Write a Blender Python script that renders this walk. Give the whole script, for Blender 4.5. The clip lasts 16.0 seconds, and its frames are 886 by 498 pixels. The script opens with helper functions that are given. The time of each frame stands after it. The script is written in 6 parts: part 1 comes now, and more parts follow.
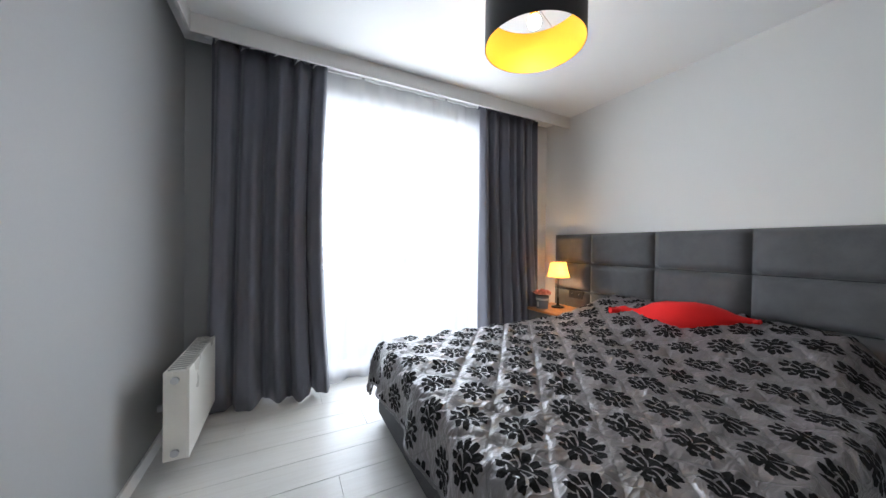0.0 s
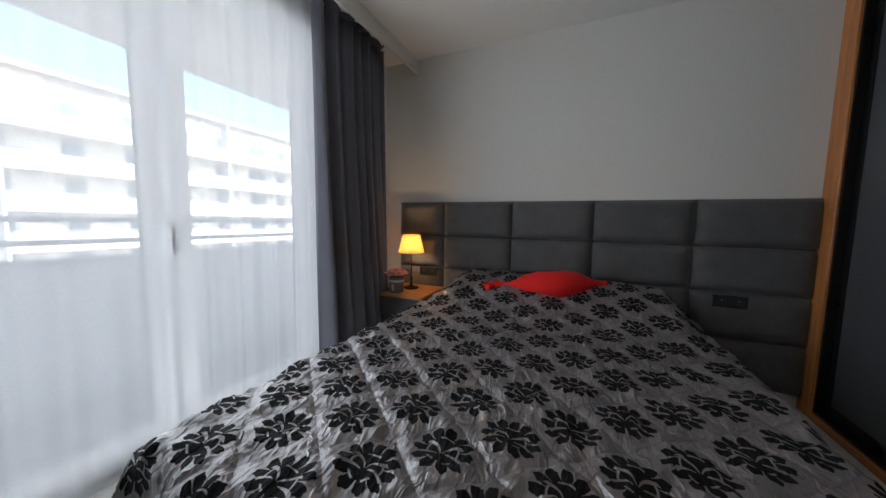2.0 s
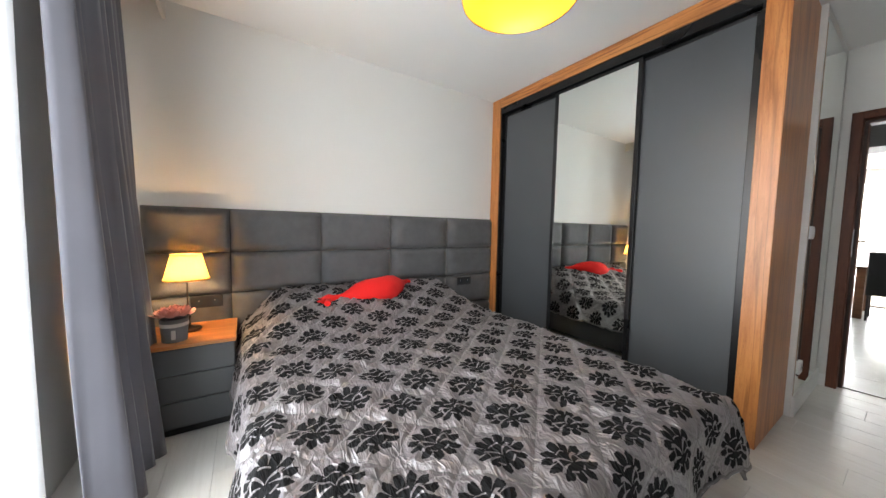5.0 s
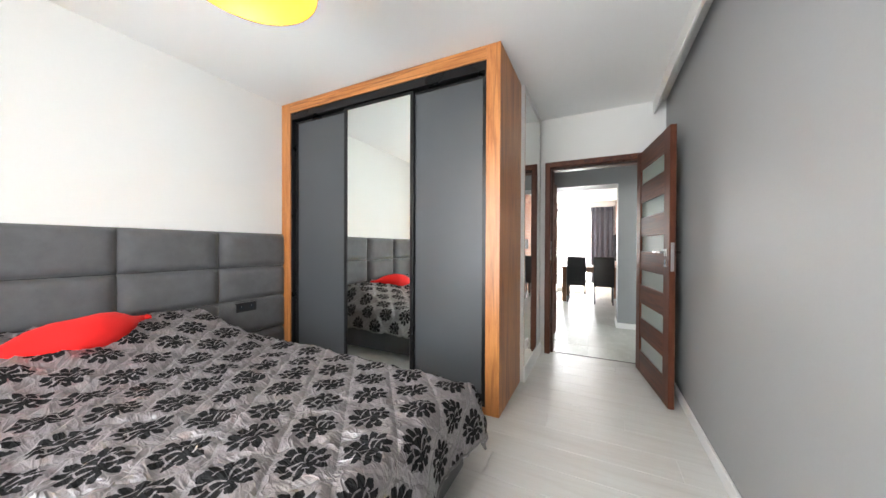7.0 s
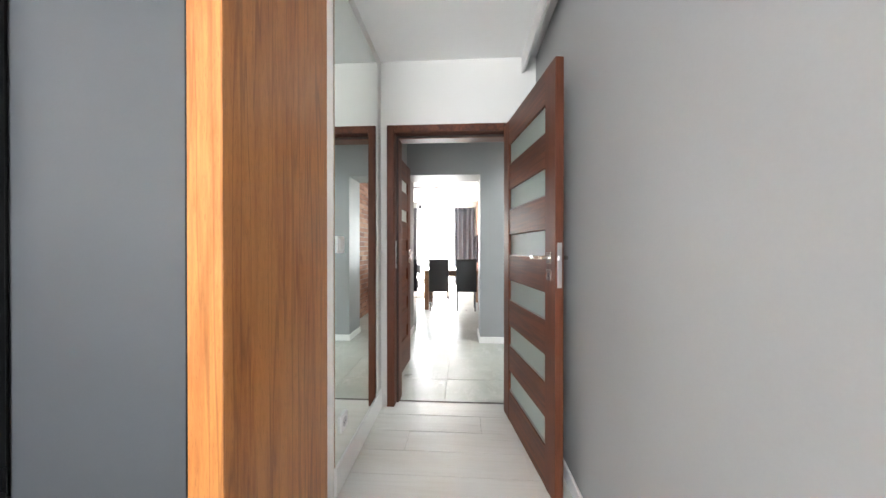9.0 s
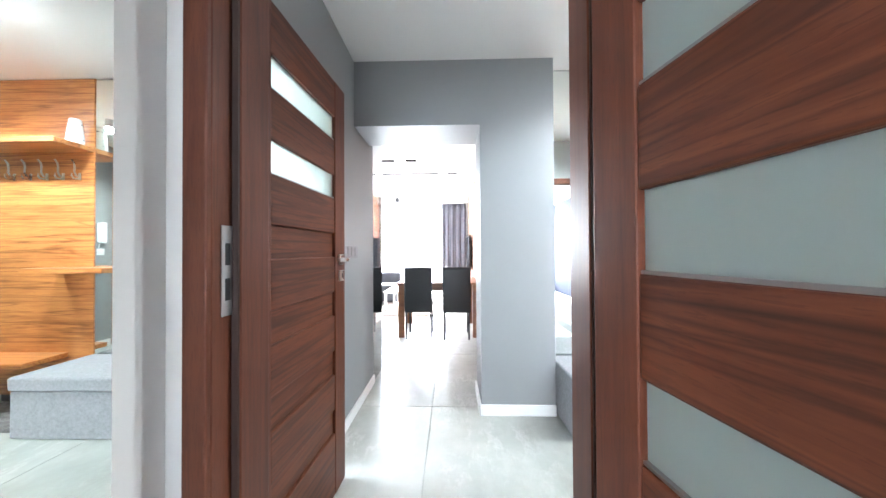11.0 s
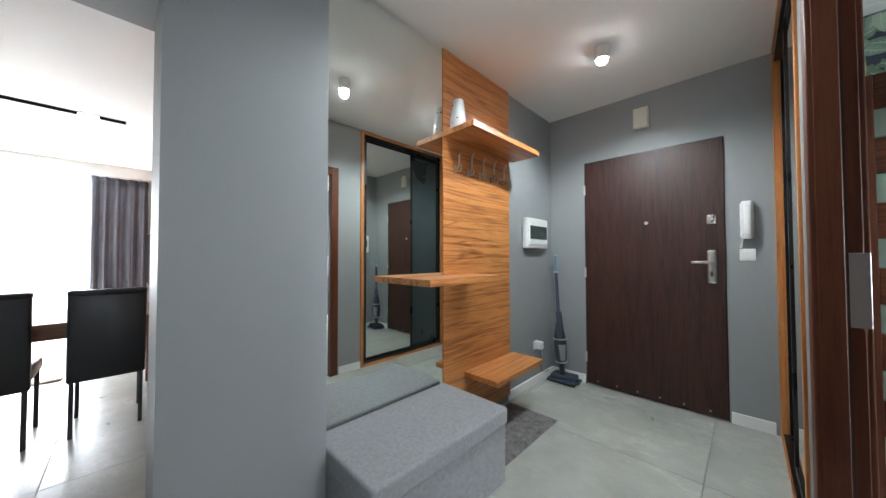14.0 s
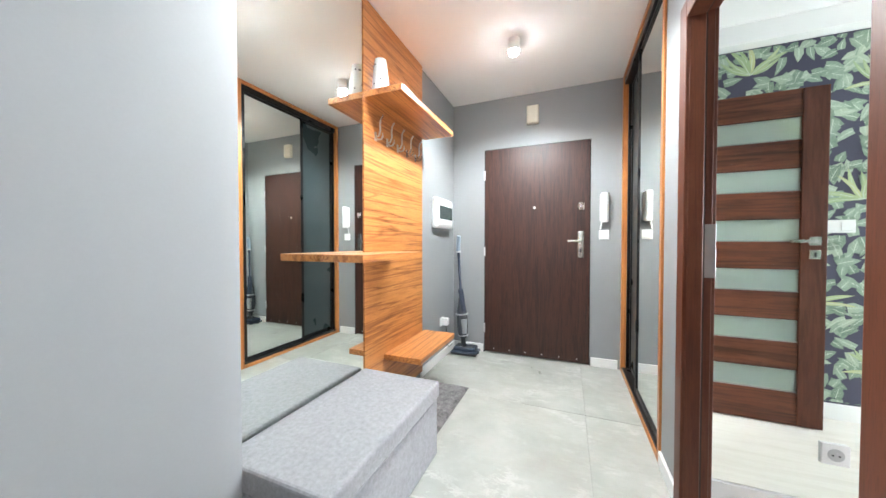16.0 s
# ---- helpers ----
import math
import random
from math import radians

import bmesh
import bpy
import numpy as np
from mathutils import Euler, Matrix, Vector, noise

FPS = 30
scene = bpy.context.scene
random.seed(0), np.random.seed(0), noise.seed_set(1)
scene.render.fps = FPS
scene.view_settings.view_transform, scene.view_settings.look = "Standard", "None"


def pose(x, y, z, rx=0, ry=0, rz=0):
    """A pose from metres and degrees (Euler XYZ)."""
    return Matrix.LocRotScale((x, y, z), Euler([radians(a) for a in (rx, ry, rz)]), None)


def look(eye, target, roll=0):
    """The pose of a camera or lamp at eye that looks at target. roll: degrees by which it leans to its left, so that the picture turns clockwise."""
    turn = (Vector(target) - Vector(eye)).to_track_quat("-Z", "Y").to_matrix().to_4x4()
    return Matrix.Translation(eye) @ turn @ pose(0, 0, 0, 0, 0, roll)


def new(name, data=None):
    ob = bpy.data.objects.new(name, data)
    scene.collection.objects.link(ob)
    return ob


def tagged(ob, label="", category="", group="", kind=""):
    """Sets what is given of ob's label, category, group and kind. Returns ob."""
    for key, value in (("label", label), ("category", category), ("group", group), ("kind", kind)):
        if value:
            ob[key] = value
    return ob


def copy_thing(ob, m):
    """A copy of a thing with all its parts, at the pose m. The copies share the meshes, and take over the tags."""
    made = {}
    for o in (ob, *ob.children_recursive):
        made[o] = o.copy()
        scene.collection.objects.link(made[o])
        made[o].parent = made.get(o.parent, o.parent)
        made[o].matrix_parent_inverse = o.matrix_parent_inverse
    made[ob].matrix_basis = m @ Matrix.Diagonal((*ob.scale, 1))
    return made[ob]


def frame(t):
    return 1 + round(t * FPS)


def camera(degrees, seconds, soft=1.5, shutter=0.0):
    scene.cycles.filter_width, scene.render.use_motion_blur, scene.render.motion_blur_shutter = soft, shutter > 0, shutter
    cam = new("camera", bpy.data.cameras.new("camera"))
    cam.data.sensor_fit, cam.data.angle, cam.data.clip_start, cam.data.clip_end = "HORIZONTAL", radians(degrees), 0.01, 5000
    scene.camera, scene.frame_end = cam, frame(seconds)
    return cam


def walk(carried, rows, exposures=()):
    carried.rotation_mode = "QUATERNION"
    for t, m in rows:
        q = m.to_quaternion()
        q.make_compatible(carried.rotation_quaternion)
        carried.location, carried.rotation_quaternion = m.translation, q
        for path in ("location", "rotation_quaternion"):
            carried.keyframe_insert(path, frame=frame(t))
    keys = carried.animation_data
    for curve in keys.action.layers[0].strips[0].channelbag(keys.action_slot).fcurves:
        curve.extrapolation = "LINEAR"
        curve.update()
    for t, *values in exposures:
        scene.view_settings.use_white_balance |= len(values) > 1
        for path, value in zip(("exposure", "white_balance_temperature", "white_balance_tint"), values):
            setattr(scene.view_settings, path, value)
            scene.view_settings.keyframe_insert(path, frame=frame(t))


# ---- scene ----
cam = camera(110.0, 16.0)
PATH = [
    (0, (0.147, 0.049, 1.142), (1.053, 1.831, 1.122), 0.7),
    (0.5, (0.132, 0.301, 1.137), (1.356, 1.883, 1.123), 0.8),
    (1, (0.23, 0.539, 1.159), (1.692, 1.903, 1.13), 0.4),
    (1.5, (0.265, 0.774, 1.107), (1.92, 1.895, 1.037), 0.8),
    (2, (0.325, 1.012, 1.108), (2.143, 1.828, 0.931), 1.0),
    (2.5, (0.38, 1.262, 1.111), (2.314, 1.724, 0.895), 1.3),
    (3, (0.385, 1.519, 1.147), (2.367, 1.635, 0.9), 1.6),
    (3.2, (0.402, 1.618, 1.148), (2.391, 1.602, 0.902), 1.7),
    (5.5, (0.198, 2.085, 1.175), (1.697, 0.765, 1.088), 0.8),
    (6, (0.15, 2.038, 1.171), (1.449, 0.518, 1.126), 0.6),
    (6.5, (0.122, 1.957, 1.178), (1.227, 0.291, 1.155), 0.4),
    (7, (0.098, 1.8, 1.166), (0.986, 0.008, 1.149), 0.2),
    (7.5, (0.058, 1.581, 1.176), (0.69, -0.316, 1.16), 0.0),
    (8, (0.068, 1.287, 1.179), (0.466, -0.673, 1.158), -0.1),
    (8.5, (0.079, 0.938, 1.186), (0.278, -1.052, 1.163), -0.2),
    (9, (0.059, 0.534, 1.175), (0.176, -1.462, 1.167), -0.0),
    (9.2, (0.047, 0.371, 1.177), (0.147, -1.626, 1.161), -0.1),
    (11.5, (0.038, -1.392, 1.16), (0.05, -3.39, 1.19), -0.4),
    (12, (0.09, -1.622, 1.165), (-0.023, -3.618, 1.198), -0.4),
    (12.5, (0.025, -1.795, 1.175), (-0.426, -3.744, 1.197), 0.1),
    (13, (-0.035, -1.923, 1.179), (-0.855, -3.746, 1.21), 0.3),
    (13.5, (-0.08, -2.009, 1.19), (-1.247, -3.633, 1.226), 0.0),
    (14, (-0.108, -2.052, 1.183), (-1.538, -3.45, 1.23), -0.1),
    (14.5, (-0.164, -2.086, 1.156), (-1.796, -3.237, 1.212), -0.2),
    (15, (-0.191, -2.127, 1.149), (-1.968, -3.042, 1.195), -0.3),
    (15.5, (-0.114, -2.232, 1.124), (-1.963, -2.993, 1.115), -0.1),
    (16, (-0.027, -2.339, 1.117), (-1.881, -3.088, 1.078), 0.0),
]
EXPOSURES = [(0.0, 2.4, 6050, 10), (1.0, 1.9, 6100, 10), (1.6, 1.5, 6200, 10), (2.2, 1.13, 6300, 10), (3.2, 1.45, 6350, 10), (5.3, 2.98, 6650, 10), (7.0, 3.42, 6550, 10), (9.0, 3.9, 6500, 10),
             (11.3, 4.58, 5850, 10), (12.0, 4.28, 5850, 10), (12.6, 3.75, 5900, 9), (13.5, 3.42, 6000, 9), (14.0, 3.02, 6080, 9), (14.4, 3.3, 6250, 10), (15.0, 4.22, 6320, 10), (16.0, 4.32, 6280, 13)]
walk(cam, [(t, look(eye, target, roll)) for t, eye, target, roll in PATH], EXPOSURES)

# ---- world and large lights ----
world = bpy.data.worlds.new("sky")
scene.world = world
world.use_nodes = True
sky = world.node_tree.nodes.new("ShaderNodeTexSky")
sky.sky_type = "NISHITA"
sky.sun_disc = False
sky.sun_elevation = radians(42)
sky.sun_rotation = radians(180)
sky.air_density, sky.dust_density, sky.ozone_density = 1.0, 1.5, 1.0
world.node_tree.nodes["Background"].inputs["Strength"].default_value = 0.15
world.node_tree.links.new(sky.outputs[0], world.node_tree.nodes["Background"].inputs["Color"])


def lamp(name, kind, m, energy, color=(1, 1, 1), **more):
    data = bpy.data.lights.new(name, kind)
    data.energy, data.color = energy, color
    for key, value in more.items():
        if key == "size":
            data.shadow_soft_size = value
        elif key == "angle":
            data.angle = value
        elif key == "spot":
            data.spot_size, data.spot_blend = value, 0.6
    ob = new(name, data)
    ob.matrix_world = m
    return ob


SUN_DIR = Vector((0.0, math.cos(radians(42)), -math.sin(radians(42))))
lamp("sun", "SUN", look((0, -20, 20), Vector((0, -20, 20)) + SUN_DIR), 5.0, (1.0, 0.95, 0.88), angle=radians(0.6))

LAMP_X, LAMP_Y = 1.166, 1.15
lamp("pendant_bulb_light", "POINT", pose(LAMP_X, LAMP_Y, 2.13), 0.55, (1.0, 0.72, 0.38), size=0.04)
lamp("table_lamp_light", "POINT", pose(2.66, 2.36, 0.897), 1.5, (1.0, 0.6, 0.25), size=0.03)

def window_light(name, eye, way, width, height, energy, color, spread=180.0):
    """Added area lamp at one window, standing in for its skylight."""
    ob = lamp(name, "AREA", look(eye, Vector(eye) + Vector(way)), energy, color)
    ob.data.shape, ob.data.size, ob.data.size_y, ob.data.spread = "RECTANGLE", width, height, radians(spread)
    return ob


DAY = (0.93, 0.97, 1.0)
# Added lamps: the first, room side of the voile, brightens only the room.
window_light("bedroom_window_fill", (1.12, 2.655, 1.2), (0, -1, 0), 1.35, 2.1, 3.6, DAY, 165.0)
window_light("bedroom_window_fill", (1.10, 2.779, 1.23), (0, -1, 0), 1.8, 2.28, 8.4, DAY, 165.0)
window_light("living_skylight", (1.15, -9.17, 1.25), (0, 1, 0), 1.75, 2.2, 16.5, DAY)
# Added in an unseen, presumed window to brighten the wallpapered room.
window_light("green_room_fill", (-1.17, 2.76, 1.35), (0, -1, 0), 0.8, 1.8, 12.0, DAY)
# Added lamp in an unseen room: backlights the hall door's glass strips.
window_light("side_room_backlight", (2.58, -2.65, 1.5), (-1, 0, 0), 0.9, 1.2, 6.5, DAY)
SPOTS = ((-2.265, -2.705), (-1.27, -2.65))
for sx, sy in SPOTS:
    lamp("hall_spot_light", "SPOT", pose(sx, sy, 2.44), 18.5 if sx < -2 else 8.8, (0.94, 1.0, 0.975), size=0.03, spot=radians(159))

# ---- materials ----


class Net:
    """A small node builder round one material."""

    def __init__(self, name):
        self.mat = bpy.data.materials.new(name)
        self.mat.use_nodes = True
        self.tree = self.mat.node_tree
        self.bsdf = self.tree.nodes["Principled BSDF"]
        self.out = self.tree.nodes["Material Output"]

    def node(self, kind, **values):
        n = self.tree.nodes.new(kind)
        for key, value in values.items():
            self.put(n.inputs[key.replace("_", " ")], value)
        return n

    def put(self, socket, value):
        if isinstance(value, bpy.types.NodeSocket):
            self.tree.links.new(value, socket)
        else:
            socket.default_value = value

    def math(self, op, a, b=0.0, c=0.0):
        n = self.tree.nodes.new("ShaderNodeMath")
        n.operation = op
        for i, v in enumerate((a, b, c)):
            self.put(n.inputs[i], v)
        return n.outputs[0]

    def coords(self, scale=(1, 1, 1), kind="Object", turn=(0, 0, 0)):
        tc = self.tree.nodes.new("ShaderNodeTexCoord")
        mp = self.tree.nodes.new("ShaderNodeMapping")
        mp.inputs["Scale"].default_value = scale
        mp.inputs["Rotation"].default_value = turn
        self.tree.links.new(tc.outputs[kind], mp.inputs["Vector"])
        return mp.outputs[0]

    def noise(self, vector, scale, detail=4.0, rough=0.55, distort=0.0):
        n = self.tree.nodes.new("ShaderNodeTexNoise")
        self.put(n.inputs["Vector"], vector)
        n.inputs["Scale"].default_value = scale
        n.inputs["Detail"].default_value = detail
        n.inputs["Roughness"].default_value = rough
        n.inputs["Distortion"].default_value = distort
        return n.outputs["Fac"]

    def ramp(self, fac, stops):
        n = self.tree.nodes.new("ShaderNodeValToRGB")
        el = n.color_ramp.elements
        while len(el) < len(stops):
            el.new(0.5)
        for e, (p, c) in zip(el, stops):
            e.position, e.color = p, (*c, 1) if len(c) == 3 else c
        self.put(n.inputs[0], fac)
        return n.outputs[0]

    def mix(self, fac, a, b, mode="MIX"):
        n = self.tree.nodes.new("ShaderNodeMix")
        n.data_type, n.blend_type = "RGBA", mode
        self.put(n.inputs[0], fac)
        for i, v in ((6, a), (7, b)):
            self.put(n.inputs[i], (*v, 1) if isinstance(v, tuple) and len(v) == 3 else v)
        return n.outputs[2]

    def bump(self, height, strength=0.2, distance=0.002):
        n = self.tree.nodes.new("ShaderNodeBump")
        n.inputs["Strength"].default_value = strength
        n.inputs["Distance"].default_value = distance
        self.put(n.inputs["Height"], height)
        self.tree.links.new(n.outputs[0], self.bsdf.inputs["Normal"])

    def set(self, **values):
        for key, value in values.items():
            self.put(self.bsdf.inputs[key.replace("_", " ")], (*value, 1) if isinstance(value, tuple) and len(value) == 3 else value)
        return self.mat


def shade(c, k):
    return tuple(min(1.0, v * k) for v in c)


def plain(name, color, rough=0.5, metal=0.0, var=0.08, scale=3.0, grain=120.0, bump=0.1, depth=0.001, **more):
    """A surface with broad unevenness and a fine grain."""
    n = Net(name)
    v = n.coords()
    broad, fine = n.noise(v, scale, 3), n.noise(v, grain, 2)
    both = n.math("ADD", n.math("MULTIPLY", broad, 0.7), n.math("MULTIPLY", fine, 0.3))
    n.set(Base_Color=n.ramp(both, [(0.3, shade(color, 1 - var)), (0.7, shade(color, 1 + var))]), Metallic=metal)
    n.set(Roughness=n.math("ADD", n.math("MULTIPLY", n.math("SUBTRACT", broad, 0.5), 0.2), rough), **more)
    n.bump(fine, bump, depth)
    return n.mat


def wood(name, dark, mid, light, axis=2, rough=0.35, fine=9.0, rand=0.0, coat=0.0, vein=0.3, bold=0.0, gloss=0.5):
    """Veneer with the grain along one axis (0 x, 1 y, 2 z)."""
    n = Net(name)
    sc = [1.0, 1.0, 1.0]
    sc[axis] = 0.09
    v = n.coords(tuple(sc))
    if rand:
        info = n.tree.nodes.new("ShaderNodeObjectInfo")
        add = n.tree.nodes.new("ShaderNodeVectorMath")
        add.operation = "MULTIPLY_ADD"
        n.put(add.inputs[0], info.outputs["Random"])
        add.inputs[1].default_value = (37.0, 19.0, 11.0)
        n.put(add.inputs[2], v)
        v = add.outputs[0]
    flame = n.noise(v, fine, 3, 0.5, 1.6)
    streak = n.noise(v, fine * 8, 4, 0.65, 0.4)
    pores = n.noise(v, fine * 45, 2)
    fac = n.math("ADD", n.math("MULTIPLY", flame, 0.58), n.math("MULTIPLY", streak, 0.42))
    col = n.ramp(fac, [(0.24, dark), (0.40, mid), (0.55, light), (0.72, mid)])
    sc[axis] = 0.03
    lines = n.noise(n.coords(tuple(sc)), fine * 3.0, 2, 0.4, 0.25)
    cord = n.ramp(n.math("ABSOLUTE", n.math("SUBTRACT", lines, 0.5)), [(0.0, (1, 1, 1)), (0.032, (0, 0, 0))])
    col = n.mix(n.math("MULTIPLY", cord, vein), col, dark)
    if bold:
        sc[axis] = 0.04
        wide = n.noise(n.coords(tuple(sc)), fine * 1.8, 3, 0.5, 0.5)
        streaks = n.ramp(n.math("ABSOLUTE", n.math("SUBTRACT", wide, 0.47)), [(0.0, (1, 1, 1)), (0.025, (0, 0, 0))])
        col = n.mix(n.math("MULTIPLY", streaks, bold), col, dark)
    col = n.mix(n.math("MULTIPLY", n.math("GREATER_THAN", pores, 0.62), 0.25), col, dark)
    n.set(Base_Color=col, Roughness=n.math("ADD", n.math("MULTIPLY", streak, 0.15), rough - 0.07), Coat_Weight=coat, Coat_Roughness=0.15, Specular_IOR_Level=gloss)
    n.bump(streak, 0.08, 0.001)
    return n.mat


def fabric(name, color, weave=700.0, rough=0.9, var=0.15, sheen=0.2, scale=6.0, bump=0.35):
    n = Net(name)
    v = n.coords()
    broad, fine = n.noise(v, scale, 5, 0.6), n.noise(v, weave, 2)
    both = n.math("ADD", n.math("MULTIPLY", broad, 0.55), n.math("MULTIPLY", fine, 0.45))
    n.set(Base_Color=n.ramp(both, [(0.3, shade(color, 1 - var)), (0.7, shade(color, 1 + var))]), Roughness=rough, Sheen_Weight=sheen, Sheen_Roughness=0.4)
    n.bump(both, bump, 0.0015)
    return n.mat


WHITE = plain("white_paint", (0.745, 0.735, 0.71), 0.75, var=0.02, scale=1.5, bump=0.12)
CEIL = plain("ceiling_paint", (0.83, 0.83, 0.82), 0.8, var=0.015, scale=1.2, bump=0.08)
GREY_LIGHT = plain("light_grey_paint", (0.335, 0.338, 0.337), 0.6, var=0.03, scale=1.3, bump=0.15)
GREY = plain("grey_paint", (0.273, 0.283, 0.289), 0.55, var=0.03, scale=1.3, bump=0.15)
SKIRT = plain("white_skirting", (0.82, 0.82, 0.81), 0.35, var=0.02)
PLASTIC = plain("white_plastic", (0.8, 0.8, 0.79), 0.3, var=0.02)
CREAM = plain("cream_plastic", (0.72, 0.67, 0.55), 0.4, var=0.03)
ENAMEL = plain("white_enamel", (0.78, 0.76, 0.7), 0.3, var=0.02)
PVC = plain("white_window_frame", (0.82, 0.83, 0.84), 0.3, var=0.015)
BLACK = plain("black_plastic", (0.012, 0.012, 0.014), 0.35, var=0.1)
BLACK_METAL = plain("black_metal_profile", (0.012, 0.012, 0.013), 0.3, metal=0.3, var=0.1)
CHROME = plain("brushed_nickel", (0.62, 0.6, 0.57), 0.28, metal=1.0, var=0.05, bump=0.03)
STEEL = plain("zinc_steel", (0.55, 0.55, 0.56), 0.35, metal=1.0, var=0.05)
DOOR_GREY = plain("graphite_lacquer", (0.076, 0.081, 0.088), 0.4, var=0.05, scale=2.0, bump=0.06)
DARK_BASE = plain("dark_board", (0.02, 0.02, 0.022), 0.6)
WALNUT_V = wood("walnut_veneer_upright", (0.15, 0.045, 0.013), (0.46, 0.165, 0.048), (0.60, 0.25, 0.078), 2, 0.33, 7.0, vein=0.45)
WALNUT_H = wood("walnut_veneer_level", (0.19, 0.052, 0.014), (0.46, 0.172, 0.050), (0.62, 0.262, 0.082), 0, 0.35, 7.0, vein=0.75, bold=0.55)
WALNUT_Y = wood("walnut_veneer_top", (0.2, 0.06, 0.018), (0.4, 0.15, 0.045), (0.54, 0.22, 0.065), 1, 0.35, 7.0, vein=0.5)
DOOR_V = wood("brown_door_upright", (0.040, 0.011, 0.006), (0.088, 0.025, 0.012), (0.125, 0.038, 0.018), 2, 0.45, 8.0, gloss=0.3)
DOOR_H = wood("brown_door_level", (0.022, 0.008, 0.006), (0.080, 0.0235, 0.0115), (0.142, 0.044, 0.020), 1, 0.45, 6.0, vein=0.5, bold=0.5, gloss=0.3)
ENTRY = wood("dark_entrance_veneer", (0.007, 0.0026, 0.002), (0.025, 0.0082, 0.0054), (0.052, 0.0168, 0.0102), 2, 0.45, 16.0, coat=0.0, vein=0.6)
TABLE = wood("table_oak", (0.09, 0.035, 0.016), (0.2, 0.08, 0.035), (0.27, 0.12, 0.055), 0, 0.4, 7.0)
PLANK = wood("pale_laminate", (0.60, 0.58, 0.54), (0.67, 0.655, 0.62), (0.71, 0.70, 0.67), 0, 0.3, 5.0, rand=1.0)
PLANK_GREEN = wood("pale_laminate_other", (0.58, 0.53, 0.46), (0.68, 0.64, 0.57), (0.74, 0.70, 0.64), 1, 0.35, 5.0)
HEADBOARD = fabric("graphite_velour", (0.098, 0.098, 0.103), 900, 0.8, 0.28, 0.35, 9.0)
BED_FABRIC = fabric("dark_grey_bed_fabric", (0.07, 0.07, 0.075), 900, 0.85, 0.15)
CURTAIN = fabric("grey_curtain_cloth", (0.13, 0.132, 0.158), 1200, 0.8, 0.12, 0.25, 4.0)
BENCH = fabric("grey_bench_linen", (0.262, 0.262, 0.275), 330, 0.95, 0.28, 0.15, 60.0, 0.6)
MAT_DARK = fabric("dark_grey_doormat_pile", (0.165, 0.157, 0.157), 110, 1.0, 0.75, 0.3, 26.0, 1.0)
RED = fabric("red_plush", (0.75, 0.010, 0.009), 900, 0.9, 0.08, 0.05, 8.0)
LEATHER = plain("black_leatherette", (0.018, 0.02, 0.022), 0.4, var=0.15, grain=300, bump=0.3)
SOFA = fabric("grey_sofa_cloth", (0.09, 0.094, 0.108), 600)
RUG = fabric("light_rug_pile", (0.42, 0.38, 0.33), 150, 1.0, 0.3, 0.2, 5.0, 0.8)
PINK = fabric("pink_soap_petals", (0.62, 0.27, 0.25), 600, 0.8, 0.15)
POT_GREY = plain("grey_card_box", (0.16, 0.165, 0.18), 0.6)
CERAMIC = plain("white_ceramic", (0.78, 0.78, 0.76), 0.25, var=0.03)
VAC_BLUE = plain("blue_grey_plastic", (0.085, 0.11, 0.16), 0.2, metal=0.55)
VAC_DARK = plain("dark_translucent_plastic", (0.05, 0.058, 0.066), 0.08, Coat_Weight=1.0)
FACADE = plain("white_render_facade", (0.74, 0.73, 0.70), 0.85, var=0.04, scale=0.6, grain=30)
FACADE_GREY = plain("grey_facade_panel", (0.42, 0.43, 0.45), 0.8, var=0.06, scale=0.6)
BALCONY = plain("balcony_render", (0.86, 0.86, 0.84), 0.85, var=0.04)
BALCONY_FLOOR = plain("balcony_grey_tile", (0.13, 0.13, 0.14), 0.7, var=0.08)
GROUND = plain("ground_asphalt", (0.12, 0.12, 0.11), 0.9, var=0.2, scale=0.1, grain=4)
WIN_DARK = plain("far_window_glass", (0.16, 0.2, 0.24), 0.1, var=0.2, scale=0.4)
PAPER_NAVY = plain("navy_wallpaper", (0.05, 0.048, 0.085), 0.7, var=0.1)
MATT_BLACK = plain("matt_black_recess", (0.006, 0.006, 0.006), 0.95, Specular_IOR_Level=0.0)
TV_BLACK = plain("black_screen", (0.01, 0.011, 0.013), 0.12)


